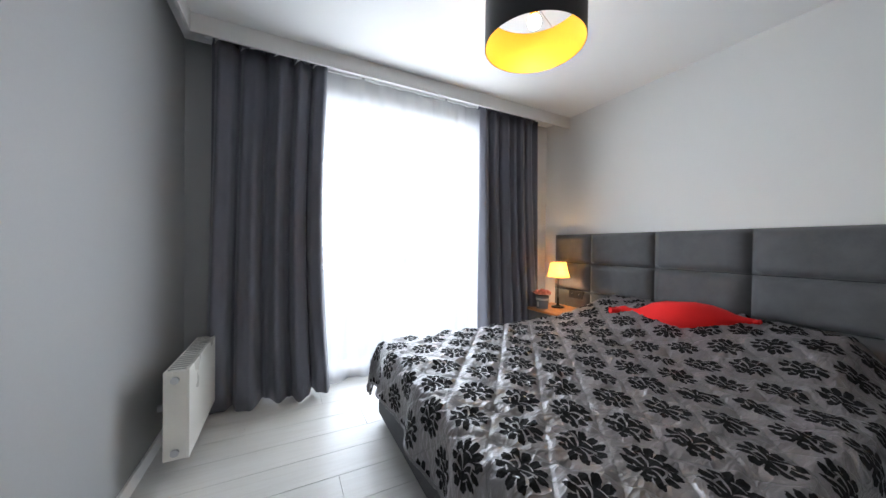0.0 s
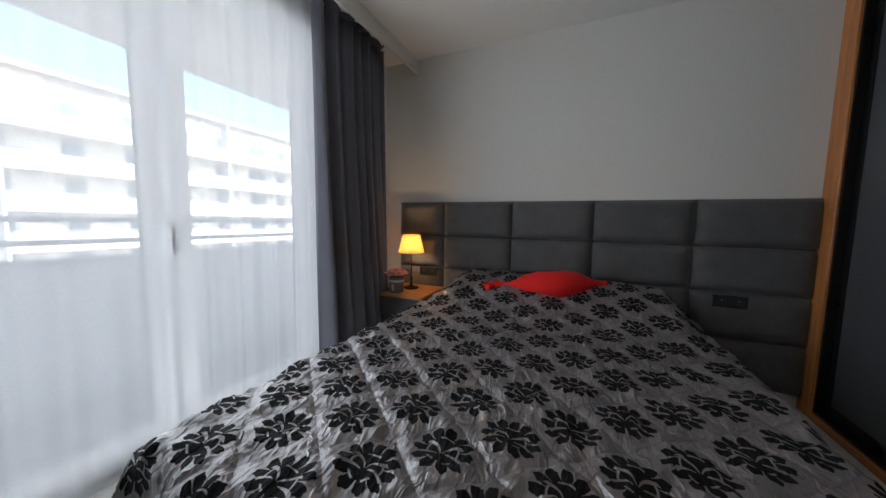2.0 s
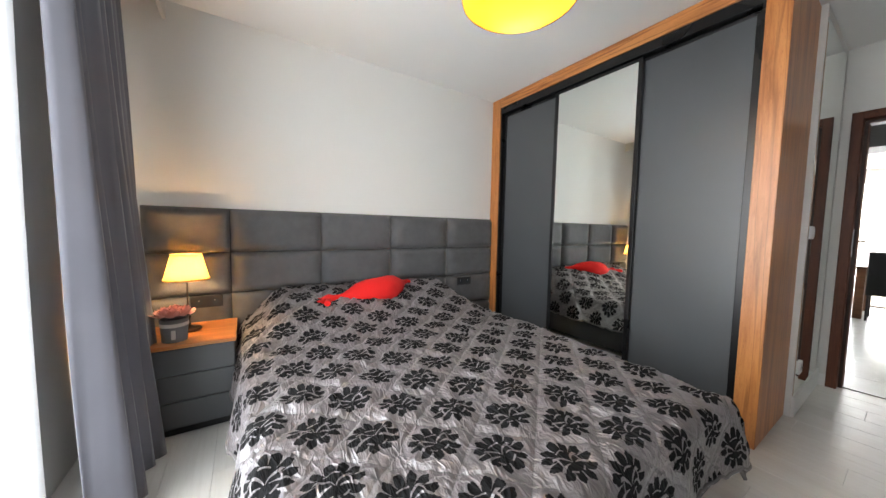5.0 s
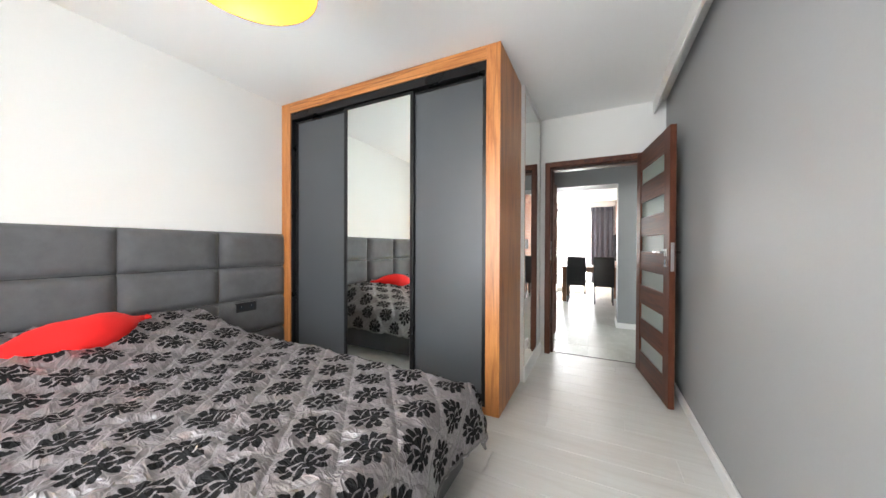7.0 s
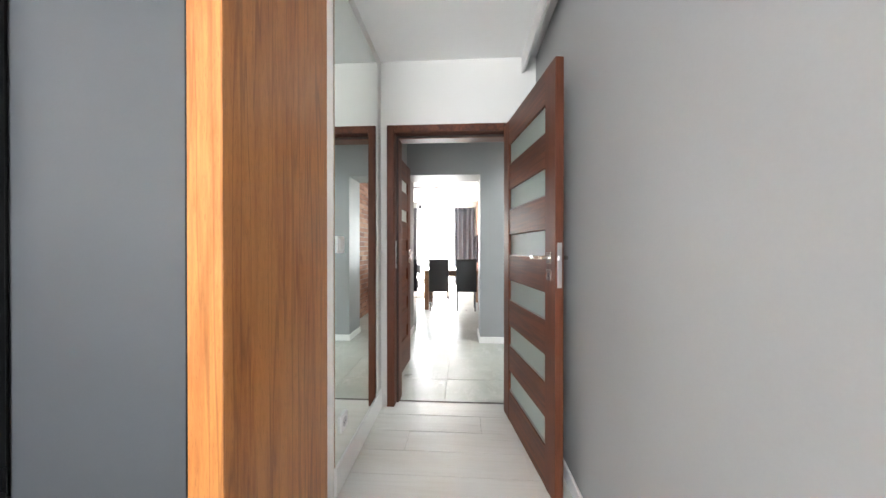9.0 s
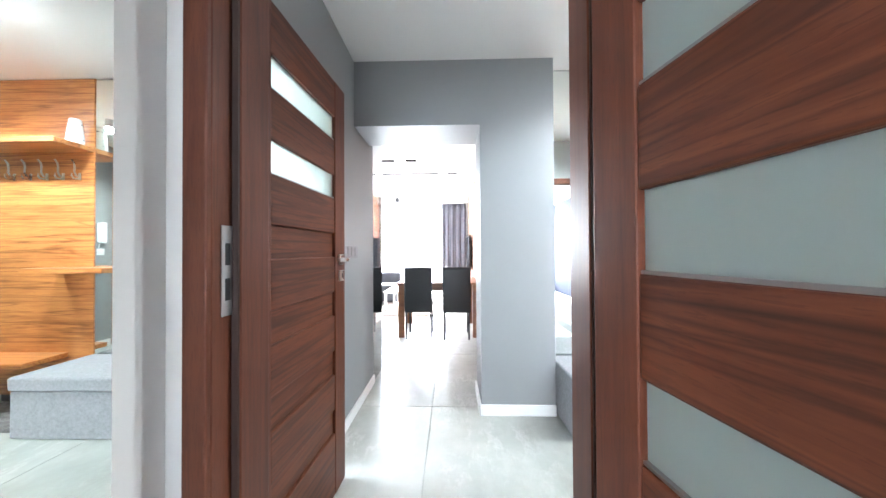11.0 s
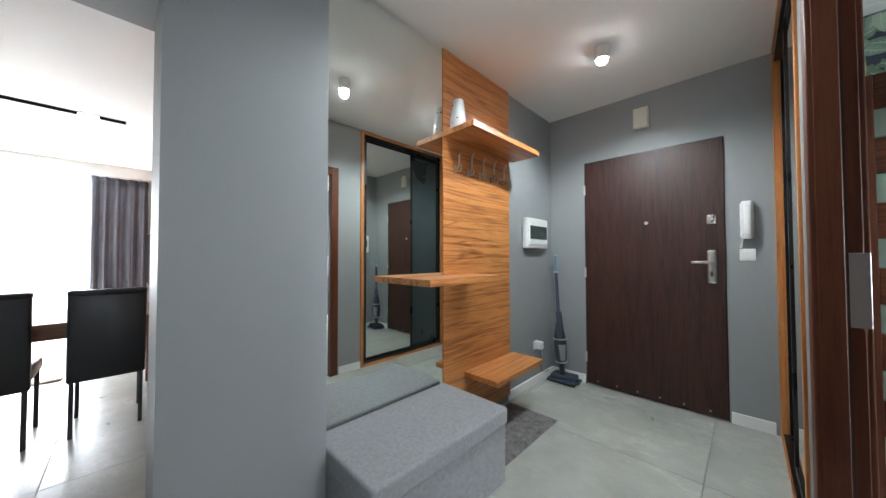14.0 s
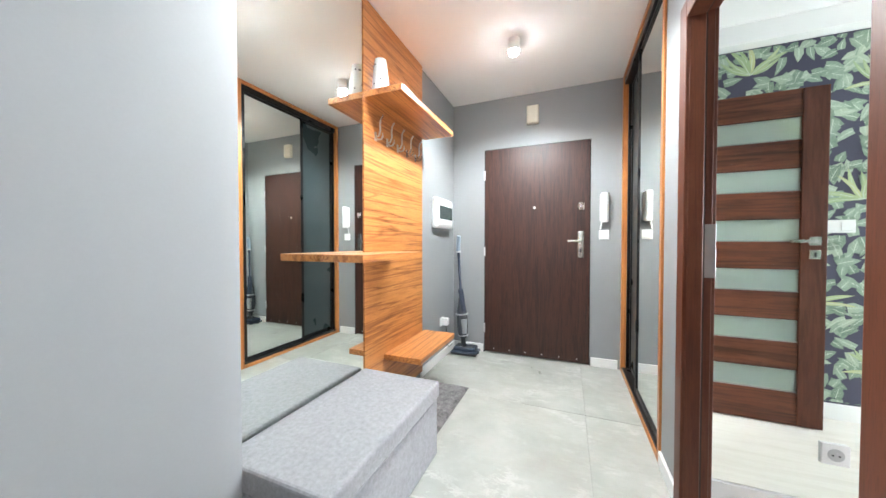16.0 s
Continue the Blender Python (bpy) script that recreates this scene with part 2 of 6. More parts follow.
def tile_material():
    n = Net("grey_stoneware")
    info = n.tree.nodes.new("ShaderNodeObjectInfo")
    add = n.tree.nodes.new("ShaderNodeVectorMath")
    add.operation = "MULTIPLY_ADD"
    n.put(add.inputs[0], info.outputs["Random"])
    add.inputs[1].default_value = (23.0, 41.0, 7.0)
    n.put(add.inputs[2], n.coords())
    v = add.outputs[0]
    cloud, fine = n.noise(v, 2.4, 6, 0.62), n.noise(v, 60, 4, 0.65)
    brush = n.tree.nodes.new("ShaderNodeMapping")
    brush.inputs["Scale"].default_value = (1.9, 0.75, 1.0)
    brush.inputs["Rotation"].default_value = (0, 0, 0.22)
    n.put(brush.inputs["Vector"], v)
    stroke, patch, smear = n.noise(brush.outputs[0], 3.0, 8, 0.72, 0.15), n.noise(v, 2.8, 5, 0.65), n.noise(brush.outputs[0], 1.6, 7, 0.7)
    col = n.ramp(cloud, [(0.28, (0.31, 0.32, 0.288)), (0.5, (0.405, 0.418, 0.383)), (0.72, (0.49, 0.50, 0.462))])
    col = n.mix(n.ramp(smear, [(0.48, (0, 0, 0)), (0.68, (0.6, 0.6, 0.6))]), col, (0.335, 0.315, 0.275))
    chalk = n.ramp(n.math("ABSOLUTE", n.math("SUBTRACT", stroke, 0.5)), [(0.0, (1, 1, 1)), (0.045, (0, 0, 0))])
    where = n.ramp(patch, [(0.46, (0, 0, 0)), (0.70, (0.7, 0.7, 0.7))])
    col = n.mix(n.math("MULTIPLY", chalk, where), col, (0.68, 0.68, 0.65))
    col = n.mix(n.math("MULTIPLY", fine, 0.2), col, (0.30, 0.305, 0.28))
    n.set(Base_Color=col, Roughness=n.ramp(cloud, [(0.2, (0.26, 0.26, 0.26)), (0.8, (0.34, 0.34, 0.34))]))
    n.bump(fine, 0.06, 0.001)
    return n.mat


PITCH_A, PITCH_B = 0.245, 0.292


def quilt_material():
    """Grey satin quilted in diamonds, with a black flock rosette in each, laid out in metres over the cloth."""
    n = Net("damask_satin")
    uv = n.coords(kind="UV")
    wob = n.tree.nodes.new("ShaderNodeTexNoise")
    wob.inputs["Scale"].default_value = 11.0
    n.put(wob.inputs["Vector"], uv)
    shift = n.tree.nodes.new("ShaderNodeVectorMath")
    shift.operation = "MULTIPLY_ADD"
    n.put(shift.inputs[0], wob.outputs["Color"])
    shift.inputs[1].default_value = (0.012, 0.012, 0)
    n.put(shift.inputs[2], uv)
    sep = n.tree.nodes.new("ShaderNodeSeparateXYZ")
    n.put(sep.inputs[0], shift.outputs[0])
    m = n.math

    def band(v, mid, half):
        return m("LESS_THAN", m("ABSOLUTE", m("SUBTRACT", v, mid)), half)

    LEAVES = [(0.64 * math.cos(radians(t)), 0.64 * math.sin(radians(t)) * (t > 0), t, 0.31, 0.185) for t in (0, 33, 65, 98, 131, 163)]
    mask = None
    for dx, dy in ((0.0, 0.0), (0.5, 0.5)):
        p = m("SUBTRACT", m("FRACT", m("ADD", m("DIVIDE", sep.outputs[0], PITCH_A), dx + 10.0)), 0.5)
        q = m("SUBTRACT", m("FRACT", m("ADD", m("DIVIDE", sep.outputs[1], PITCH_B), dy + 10.0)), 0.5)
        x, y = m("MULTIPLY", p, -PITCH_A / 0.080), m("MULTIPLY", m("ABSOLUTE", q), PITCH_B / 0.086)
        notch = m("ABSOLUTE", m("SINE", m("MULTIPLY", m("ARCTAN2", y, x), 15.0)))
        outer = m("GREATER_THAN", m("ADD", m("MULTIPLY", x, x), m("MULTIPLY", y, y)), 0.5)
        edge = m("ADD", 0.74, m("MULTIPLY", m("MULTIPLY", notch, outer), 0.34))
        one = None
        for cx, cy, turn, half, wide in LEAVES:
            c, k = math.cos(radians(turn)), math.sin(radians(turn))
            along = m("MULTIPLY_ADD", x, c / half, m("MULTIPLY_ADD", y, k / half, -(cx * c + cy * k) / half))
            bow = m("MULTIPLY", m("MULTIPLY", along, along), 0.25 if cy else 0.0)
            side = m("ADD", m("MULTIPLY_ADD", x, -k / wide, m("MULTIPLY_ADD", y, c / wide, (cx * k - cy * c) / wide)), bow)
            leaf = m("LESS_THAN", m("MULTIPLY_ADD", along, along, m("MULTIPLY", side, side)), edge)
            one = leaf if one is None else m("MAXIMUM", one, leaf)
        rr = m("SQRT", m("MULTIPLY_ADD", x, x, m("MULTIPLY", y, y)))
        low = m("ADD", x, 0.22)
        th = m("ARCTAN2", y, low)
        out = m("SQRT", m("MULTIPLY_ADD", low, low, m("MULTIPLY", y, y)))
        one = m("MAXIMUM", one, m("LESS_THAN", rr, 0.50))
        swirl = m("MULTIPLY", band(th, m("MULTIPLY_ADD", out, 1.1, 0.10), 0.11), band(out, 0.40, 0.30))
        curl = m("MULTIPLY", band(th, m("MULTIPLY_ADD", out, 1.2, 0.95), 0.12), band(out, 0.38, 0.24))
        cup = m("MULTIPLY", band(rr, m("MULTIPLY_ADD", x, -0.10, 0.47), 0.030), m("LESS_THAN", m("ABSOLUTE", m("SINE", m("MULTIPLY", th, 2.7))), 0.8))
        one = m("MULTIPLY", one, m("SUBTRACT", 1.0, m("MAXIMUM", cup, m("MAXIMUM", swirl, curl))))
        mask = one if mask is None else m("MAXIMUM", mask, one)
    flat = n.tree.nodes.new("ShaderNodeSeparateXYZ")
    n.put(flat.inputs[0], uv)
    u, v = m("DIVIDE", flat.outputs[0], PITCH_A), m("DIVIDE", flat.outputs[1], PITCH_B)
    gaps = [m("ABSOLUTE", m("SUBTRACT", m("FRACT", m("ADD", w, 10.0)), 0.5)) for w in (m("ADD", u, v), m("SUBTRACT", u, v))]
    near = m("MINIMUM", gaps[0], gaps[1])
    groove = m("MINIMUM", m("MULTIPLY", near, 17.0), 1.0)
    fine, broad = n.noise(uv, 900, 2), n.noise(uv, 9, 4)
    satin = n.ramp(broad, [(0.3, (0.119, 0.102, 0.109)), (0.7, (0.162, 0.141, 0.148))])
    satin = n.mix(m("MULTIPLY", m("LESS_THAN", near, 0.012), 0.6), satin, (0.06, 0.056, 0.06))
    n.set(Base_Color=n.mix(mask, satin, (0.010, 0.010, 0.011)), Roughness=m("ADD", 0.31, m("MULTIPLY", mask, 0.55)), Sheen_Weight=m("MULTIPLY", m("SUBTRACT", 1.0, mask), 0.1))
    n.set(Specular_IOR_Level=m("SUBTRACT", 1.0, m("MULTIPLY", mask, 0.9)), IOR=1.75)
    pucker = n.noise(n.coords((1.0, 2.4, 1.0), "UV", (0, 0, 0.6)), 15.0, 3, 0.5, 1.0)
    pinch = m("MULTIPLY", n.noise(uv, 42.0, 2), m("SUBTRACT", 1.0, m("MULTIPLY", groove, 0.75)))
    crease = n.noise(n.coords((1.0, 2.0, 1.0), "UV", (0, 0, -0.5)), 9.0, 2, 0.5, 0.8)
    crinkle = n.ramp(m("ABSOLUTE", m("SUBTRACT", crease, 0.5)), [(0.0, (1, 1, 1)), (0.06, (0.4, 0.4, 0.4)), (0.22, (0, 0, 0))])
    height = m("ADD", m("ADD", m("ADD", m("MULTIPLY", pucker, 6.0), m("MULTIPLY", crinkle, 3.5)), m("MULTIPLY", pinch, 1.0)), m("ADD", m("MULTIPLY", groove, 2.2), m("ADD", m("MULTIPLY", mask, 0.4), m("MULTIPLY", fine, 0.25))))
    n.bump(height, 0.62, 0.003)
    return n.mat


def mirror_material(name, tint=(0.86, 0.9, 0.87), rough=0.012):
    n = Net(name)
    n.set(Base_Color=tint, Metallic=1.0, Roughness=rough)
    return n.mat


def glass_material(name, tint, rough, weight=1.0):
    n = Net(name)
    n.set(Base_Color=tint, Roughness=rough, Transmission_Weight=weight, IOR=1.45)
    return n.mat


def sheer_material():
    n = Net("white_voile")
    v = n.coords()
    weave = n.noise(v, 500, 2)
    t = n.tree
    clear, trans, diff = t.nodes.new("ShaderNodeBsdfTransparent"), t.nodes.new("ShaderNodeBsdfTranslucent"), t.nodes.new("ShaderNodeBsdfDiffuse")
    trans.inputs[0].default_value = diff.inputs[0].default_value = (0.93, 0.94, 0.96, 1)
    a, b = t.nodes.new("ShaderNodeMixShader"), t.nodes.new("ShaderNodeMixShader")
    a.inputs[0].default_value = 0.28
    t.links.new(trans.outputs[0], a.inputs[1])
    t.links.new(diff.outputs[0], a.inputs[2])
    n.put(b.inputs[0], n.math("ADD", 0.31, n.math("MULTIPLY", weave, 0.16)))
    t.links.new(clear.outputs[0], b.inputs[1])
    t.links.new(a.outputs[0], b.inputs[2])
    t.links.new(b.outputs[0], n.out.inputs[0])
    return n.mat


def glow_material(name, color, strength, base=(0.8, 0.8, 0.8)):
    n = Net(name)
    n.set(Base_Color=base, Emission_Color=color, Emission_Strength=strength, Roughness=0.6)
    return n.mat


def shade_material(name, color):
    """Thin cloth of a lampshade that lets the bulb's light through."""
    n = Net(name)
    t = n.tree
    trans, diff, mixer = t.nodes.new("ShaderNodeBsdfTranslucent"), t.nodes.new("ShaderNodeBsdfDiffuse"), t.nodes.new("ShaderNodeMixShader")
    weave = n.noise(n.coords(), 300, 2)
    col = n.ramp(weave, [(0.3, shade(color, 0.92)), (0.7, color)])
    n.put(trans.inputs[0], col)
    n.put(diff.inputs[0], col)
    mixer.inputs[0].default_value = 0.4
    t.links.new(trans.outputs[0], mixer.inputs[1])
    t.links.new(diff.outputs[0], mixer.inputs[2])
    t.links.new(mixer.outputs[0], n.out.inputs[0])
    return n.mat


def brick_material():
    n = Net("red_brick_slip")
    info = n.tree.nodes.new("ShaderNodeNewGeometry")
    rnd = info.outputs["Random Per Island"]
    v = n.coords()
    col = n.ramp(rnd, [(0.0, (0.22, 0.075, 0.04)), (0.5, (0.33, 0.125, 0.065)), (1.0, (0.42, 0.2, 0.12))])
    col = n.mix(n.math("MULTIPLY", n.noise(v, 40, 4), 0.35), col, (0.16, 0.09, 0.06))
    n.set(Base_Color=col, Roughness=0.85)
    n.bump(n.noise(v, 90, 4), 0.5, 0.003)
    return n.mat


def leaf_material(name, tones):
    n = Net(name)
    info = n.tree.nodes.new("ShaderNodeNewGeometry")
    rnd = info.outputs["Random Per Island"]
    v = n.coords()
    col = n.ramp(rnd, tones)
    col = n.mix(n.math("MULTIPLY", n.noise(v, 45, 3), 0.5), col, (0.4, 0.5, 0.36))
    n.set(Base_Color=col, Roughness=0.7)
    return n.mat


TILE = tile_material()
QUILT = quilt_material()
MIRROR = mirror_material("silver_mirror")
GLOSS_PANEL = mirror_material("smoked_mirror_acrylic", (0.40, 0.42, 0.44), 0.06)
GLASS = glass_material("window_glass", (1, 1, 1), 0.0)
FROST = glass_material("frosted_glass", (0.72, 0.82, 0.77), 0.36, 0.76)
SHEER = sheer_material()
BULB = glow_material("lit_bulb", (1.0, 0.9, 0.72), 14.0)
SPOT_LENS = glow_material("lit_spot_lens", (1.0, 0.98, 0.94), 14.0)
SHADE_CREAM = shade_material("cream_lampshade_cloth", (0.86, 0.66, 0.36))
GOLD = plain("gold_foil_lining", (0.85, 0.40, 0.025), 0.45, metal=0.35, var=0.05)
BRICK = brick_material()
LEAF = leaf_material("printed_leaf_green", [(0.0, (0.085, 0.15, 0.115)), (0.35, (0.15, 0.235, 0.18)), (0.7, (0.25, 0.335, 0.27)), (1.0, (0.43, 0.50, 0.40))])
LEAF_LIME = leaf_material("printed_frond_green", [(0.0, (0.27, 0.38, 0.18)), (0.6, (0.42, 0.5, 0.25)), (1.0, (0.55, 0.55, 0.27))])
SHADE_BLACK = fabric("black_lampshade_cloth", (0.012, 0.012, 0.016), 900, 0.8, 0.1)

# ---- building blocks ----


def box(bm, x0, y0, z0, x1, y1, z1, bevel=0.0, seg=1):
    """Adds one box, its edges rounded by bevel, to bm."""
    m = Matrix.Translation(((x0 + x1) / 2, (y0 + y1) / 2, (z0 + z1) / 2)) @ Matrix.Diagonal((abs(x1 - x0), abs(y1 - y0), abs(z1 - z0), 1))
    made = bmesh.ops.create_cube(bm, size=1.0, matrix=m)["verts"]
    if bevel > 0:
        edges = list({e for v in made for e in v.link_edges})
        bmesh.ops.bevel(bm, geom=edges, offset=bevel, segments=seg, affect="EDGES", profile=0.5)
    return bm


def boxes(*items, bevel=0.0, seg=1):
    bm = bmesh.new()
    for it in items:
        box(bm, *it, bevel=bevel, seg=seg)
    return bm


def rod(bm, a, b, r0, r1=None, n=12):
    """Adds a straight rod from a to b."""
    a, b = Vector(a), Vector(b)
    d = b - a
    m = Matrix.Translation((a + b) / 2) @ d.to_track_quat("Z", "Y").to_matrix().to_4x4()
    bmesh.ops.create_cone(bm, cap_ends=True, segments=n, radius1=r0, radius2=r0 if r1 is None else r1, depth=d.length, matrix=m)
    return bm


def lathe(bm, profile, n=32, close=False):
    """Turns a profile of (radius, height) round the z axis."""
    rings = []
    for r, z in profile:
        rings.append([bm.verts.new((r * math.cos(2 * math.pi * i / n), r * math.sin(2 * math.pi * i / n), z)) for i in range(n)])
    for lo, hi in zip(rings, rings[1:]):
        for i in range(n):
            bm.faces.new((lo[i], lo[(i + 1) % n], hi[(i + 1) % n], hi[i]))
    if close:
        bm.faces.new(list(reversed(rings[0])))
        bm.faces.new(rings[-1])
    return bm


def sweep(bm, points, radius, n=8):
    """A bent round bar through points."""
    pts = [Vector(p) for p in points]
    rings = []
    for i, p in enumerate(pts):
        d = (pts[min(i + 1, len(pts) - 1)] - pts[max(i - 1, 0)]).normalized()
        q = d.to_track_quat("Z", "Y")
        rings.append([bm.verts.new(p + q @ Vector((radius * math.cos(2 * math.pi * k / n), radius * math.sin(2 * math.pi * k / n), 0))) for k in range(n)])
    for lo, hi in zip(rings, rings[1:]):
        for k in range(n):
            bm.faces.new((lo[k], lo[(k + 1) % n], hi[(k + 1) % n], hi[k]))
    bm.faces.new(list(reversed(rings[0])))
    bm.faces.new(rings[-1])
    return bm


def to_mesh(name, bm, material, smooth=None):
    bmesh.ops.recalc_face_normals(bm, faces=bm.faces)
    me = bpy.data.meshes.new(name)
    bm.to_mesh(me)
    bm.free()
    if material is not None:
        me.materials.append(material)
    if smooth is not None:
        for p in me.polygons:
            p.use_smooth = True
        me.set_sharp_from_angle(angle=radians(smooth))
    return me


def part(name, bm, material, parent, label="", smooth=None):
    ob = new(name, to_mesh(name, bm, material, smooth))
    ob.parent = parent
    if label:
        tagged(ob, label)
    return ob


def thing(name, x, y, z, label, category, group="", turn=0.0):
    ob = new(name)
    ob.empty_display_size = 0.1
    ob.matrix_world = pose(x, y, z, 0, 0, turn)
    return tagged(ob, label, category, group)


def solid(name, bm, material, label, category, group="", kind="", smooth=None, m=None):
    ob = new(name, to_mesh(name, bm, material, smooth))
    if m is not None:
        ob.matrix_world = m
    return tagged(ob, label, category, group, kind)


def structure(name, bm, material, label, category="wall"):
    return solid(name, bm, material, label, category, kind="structure")

# ---- large structure ----
CEIL_Z = 2.55
GX, EX = -0.478, 2.895          # bedroom: grey wall, headboard wall
NY, DY, HY = 2.78, -1.74, -1.90  # bedroom window wall, door wall, hall side of it
HX, PY, RY = 0.735, -3.31, -3.47  # hall: side wall, pillar front, recessed back wall
DX = -3.13                       # entrance wall
MX = -1.69                       # mirror wall of the wallpapered room
LY, LX = -9.3, -0.43             # living room: window wall, brick wall

structure("wall_west", boxes((-0.60, DY, 0, GX, NY, CEIL_Z)), GREY_LIGHT, "light grey painted bedroom wall")
structure("wall_east", boxes((EX, -0.97, 0, 3.02, 2.97, CEIL_Z)), WHITE, "white painted wall above the headboard")
WIN0, WIN1, WINZ = 0.16, 2.0, 2.285
structure("wall_north_grey", boxes((-0.60, NY, 0, WIN0, 2.97, CEIL_Z)), GREY_LIGHT, "light grey painted wall beside the balcony window")
structure("wall_north", boxes((WIN1, NY, 0, EX, 2.97, CEIL_Z), (WIN0, NY, WINZ, WIN1, 2.97, CEIL_Z), (WIN0, NY, -0.2, WIN1, 2.97, 0.0)), WHITE, "white window wall with balcony door opening")
structure("wall_wardrobe_back", boxes((0.755, -0.97, 0, EX, -0.89, CEIL_Z)), WHITE, "white wall behind the wardrobe")
structure("wall_mirror", boxes((0.655, DY, 0, 0.755, -0.88, CEIL_Z)), WHITE, "white wall that carries a mirror")
B0, B1, G0, G1, DTOP = -0.313, 0.565, -1.563, -0.681, 2.035
MIDY = -1.82


def door_wall(y0, y1, x0, x1):
    if x0 > G0:
        return boxes((x0, y0, 0, B0, y1, CEIL_Z), (B1, y0, 0, x1, y1, CEIL_Z), (B0, y0, DTOP, B1, y1, CEIL_Z))
    return boxes((x0, y0, 0, G0, y1, CEIL_Z), (G1, y0, 0, B0, y1, CEIL_Z), (B1, y0, 0, x1, y1, CEIL_Z), (G0, y0, DTOP, G1, y1, CEIL_Z), (B0, y0, DTOP, B1, y1, CEIL_Z))


structure("wall_south", door_wall(MIDY, DY, -0.604, 0.755), WHITE, "white bedroom wall with a doorway")
structure("wall_hall_north", door_wall(HY, MIDY, -1.86, HX), GREY, "grey hall wall with two doorways")
# Opening and unseen room behind it are added to backlight the slatted door.
structure("wall_hall_east", boxes((HX, -3.85, 0, 0.86, -2.76, CEIL_Z), (HX, -1.98, 0, 0.86, MIDY, CEIL_Z), (HX, -2.76, 2.02, 0.86, -1.98, CEIL_Z)), GREY, "grey hall side wall with an added opening behind the slatted door")
structure("wall_side_room", boxes((0.86, -3.62, 0, 2.60, -3.54, CEIL_Z), (0.86, MIDY, 0, 2.60, -1.74, CEIL_Z), (2.60, -3.62, 0, 2.72, -3.15, CEIL_Z), (2.60, -2.15, 0, 2.72, MIDY, CEIL_Z), (2.60, -3.15, 0, 2.72, -2.15, 0.85), (2.60, -3.15, 2.15, 2.72, -2.15, CEIL_Z)), WHITE, "white walls of an unseen room added behind the slatted door")
structure("ceiling_side_room", boxes((0.86, -3.62, CEIL_Z, 2.72, -1.74, 2.65)), CEIL, "white ceiling of the unseen added room", "ceiling")
structure("wall_pillar", boxes((-0.70, -3.72, 0, -0.175, PY, CEIL_Z), (-0.175, -3.72, 2.078, HX, PY, CEIL_Z)), GREY, "grey wall with a wide opening to the living room")
structure("wall_hall_south", boxes((DX, -3.60, 0, -0.70, RY, CEIL_Z)), GREY, "grey recessed hall wall")
ED0, ED1, EDZ = -3.135, -2.155, 2.055
structure("wall_entrance", boxes((-3.27, -3.60, 0, DX, ED0, CEIL_Z), (-3.27, ED1, 0, DX, -1.25, CEIL_Z), (-3.27, ED0, EDZ, DX, ED1, CEIL_Z)), GREY, "grey entrance wall")
structure("wall_closet_side", boxes((-1.86, MIDY, 0, MX, -1.25, CEIL_Z), (MX - 0.10, -1.25, 0, MX, 2.78, CEIL_Z)), WHITE, "white wall beside the hall wardrobe")
structure("wall_closet_back", boxes((DX, -1.33, 0, -1.86, -1.25, CEIL_Z)), WHITE, "plain wall behind the hall wardrobe")
# The opening is out of view, put in to let daylight into this room.
structure("wall_green_back", boxes((-1.79, 2.78, 0, -1.6, 2.97, CEIL_Z), (-1.6, 2.78, 0, -0.75, 2.97, 0.3), (-1.6, 2.78, 2.3, -0.75, 2.97, CEIL_Z), (-0.75, 2.78, 0, -0.60, 2.97, CEIL_Z)), WHITE, "plain wall of the wallpapered room with an added unseen window opening")
structure("wall_brick_base", boxes((-0.70, LY, 0, LX, -3.72, 2.60)), plain("brick_mortar", (0.3, 0.24, 0.2), 0.9), "mortar backing of the brick wall")
structure("wall_living_east", boxes((3.4, LY, 0, 3.5, -3.72, 2.60)), WHITE, "white living room wall")
structure("wall_living_north", boxes((0.86, -3.72, 0, 3.5, -3.62, 2.60)), WHITE, "white living room wall beside the opening")
LW0, LW1 = 0.1, 2.2
structure("wall_living_window", boxes((-0.70, LY - 0.2, 0, LW0, LY, 2.6), (LW1, LY - 0.2, 0, 3.5, LY, 2.6), (LW0, LY - 0.2, 2.4, LW1, LY, 2.6)), WHITE, "white living room window wall")

structure("ceiling_bedroom", boxes((-0.62, MIDY, CEIL_Z, 3.02, 2.97, 2.65)), CEIL, "white bedroom ceiling", "ceiling")
structure("ceiling_green", boxes((-1.8, MIDY, CEIL_Z, -0.62, 2.97, 2.65)), CEIL, "white ceiling of the wallpapered room", "ceiling")
structure("ceiling_hall", boxes((-3.27, -3.72, CEIL_Z, 0.86, MIDY, 2.65), (-3.27, MIDY, CEIL_Z, -1.8, -1.25, 2.65)), CEIL, "white hall ceiling", "ceiling")
structure("ceiling_living", boxes((-0.70, LY - 0.2, 2.58, 3.5, -3.72, 2.68)), CEIL, "white living room ceiling", "ceiling")

# curtain box along the window and the grey wall
structure("curtain_box", boxes((-0.395, 2.445, 2.432, EX, 2.465, CEIL_Z), (-0.395, DY, 2.432, -0.375, 2.445, CEIL_Z), bevel=0.002), WHITE, "white plasterboard curtain box under the ceiling", "trim")


def skirting(name, *runs):
    structure(name, boxes(*runs, bevel=0.003), SKIRT, "low white skirting board", "baseboard")


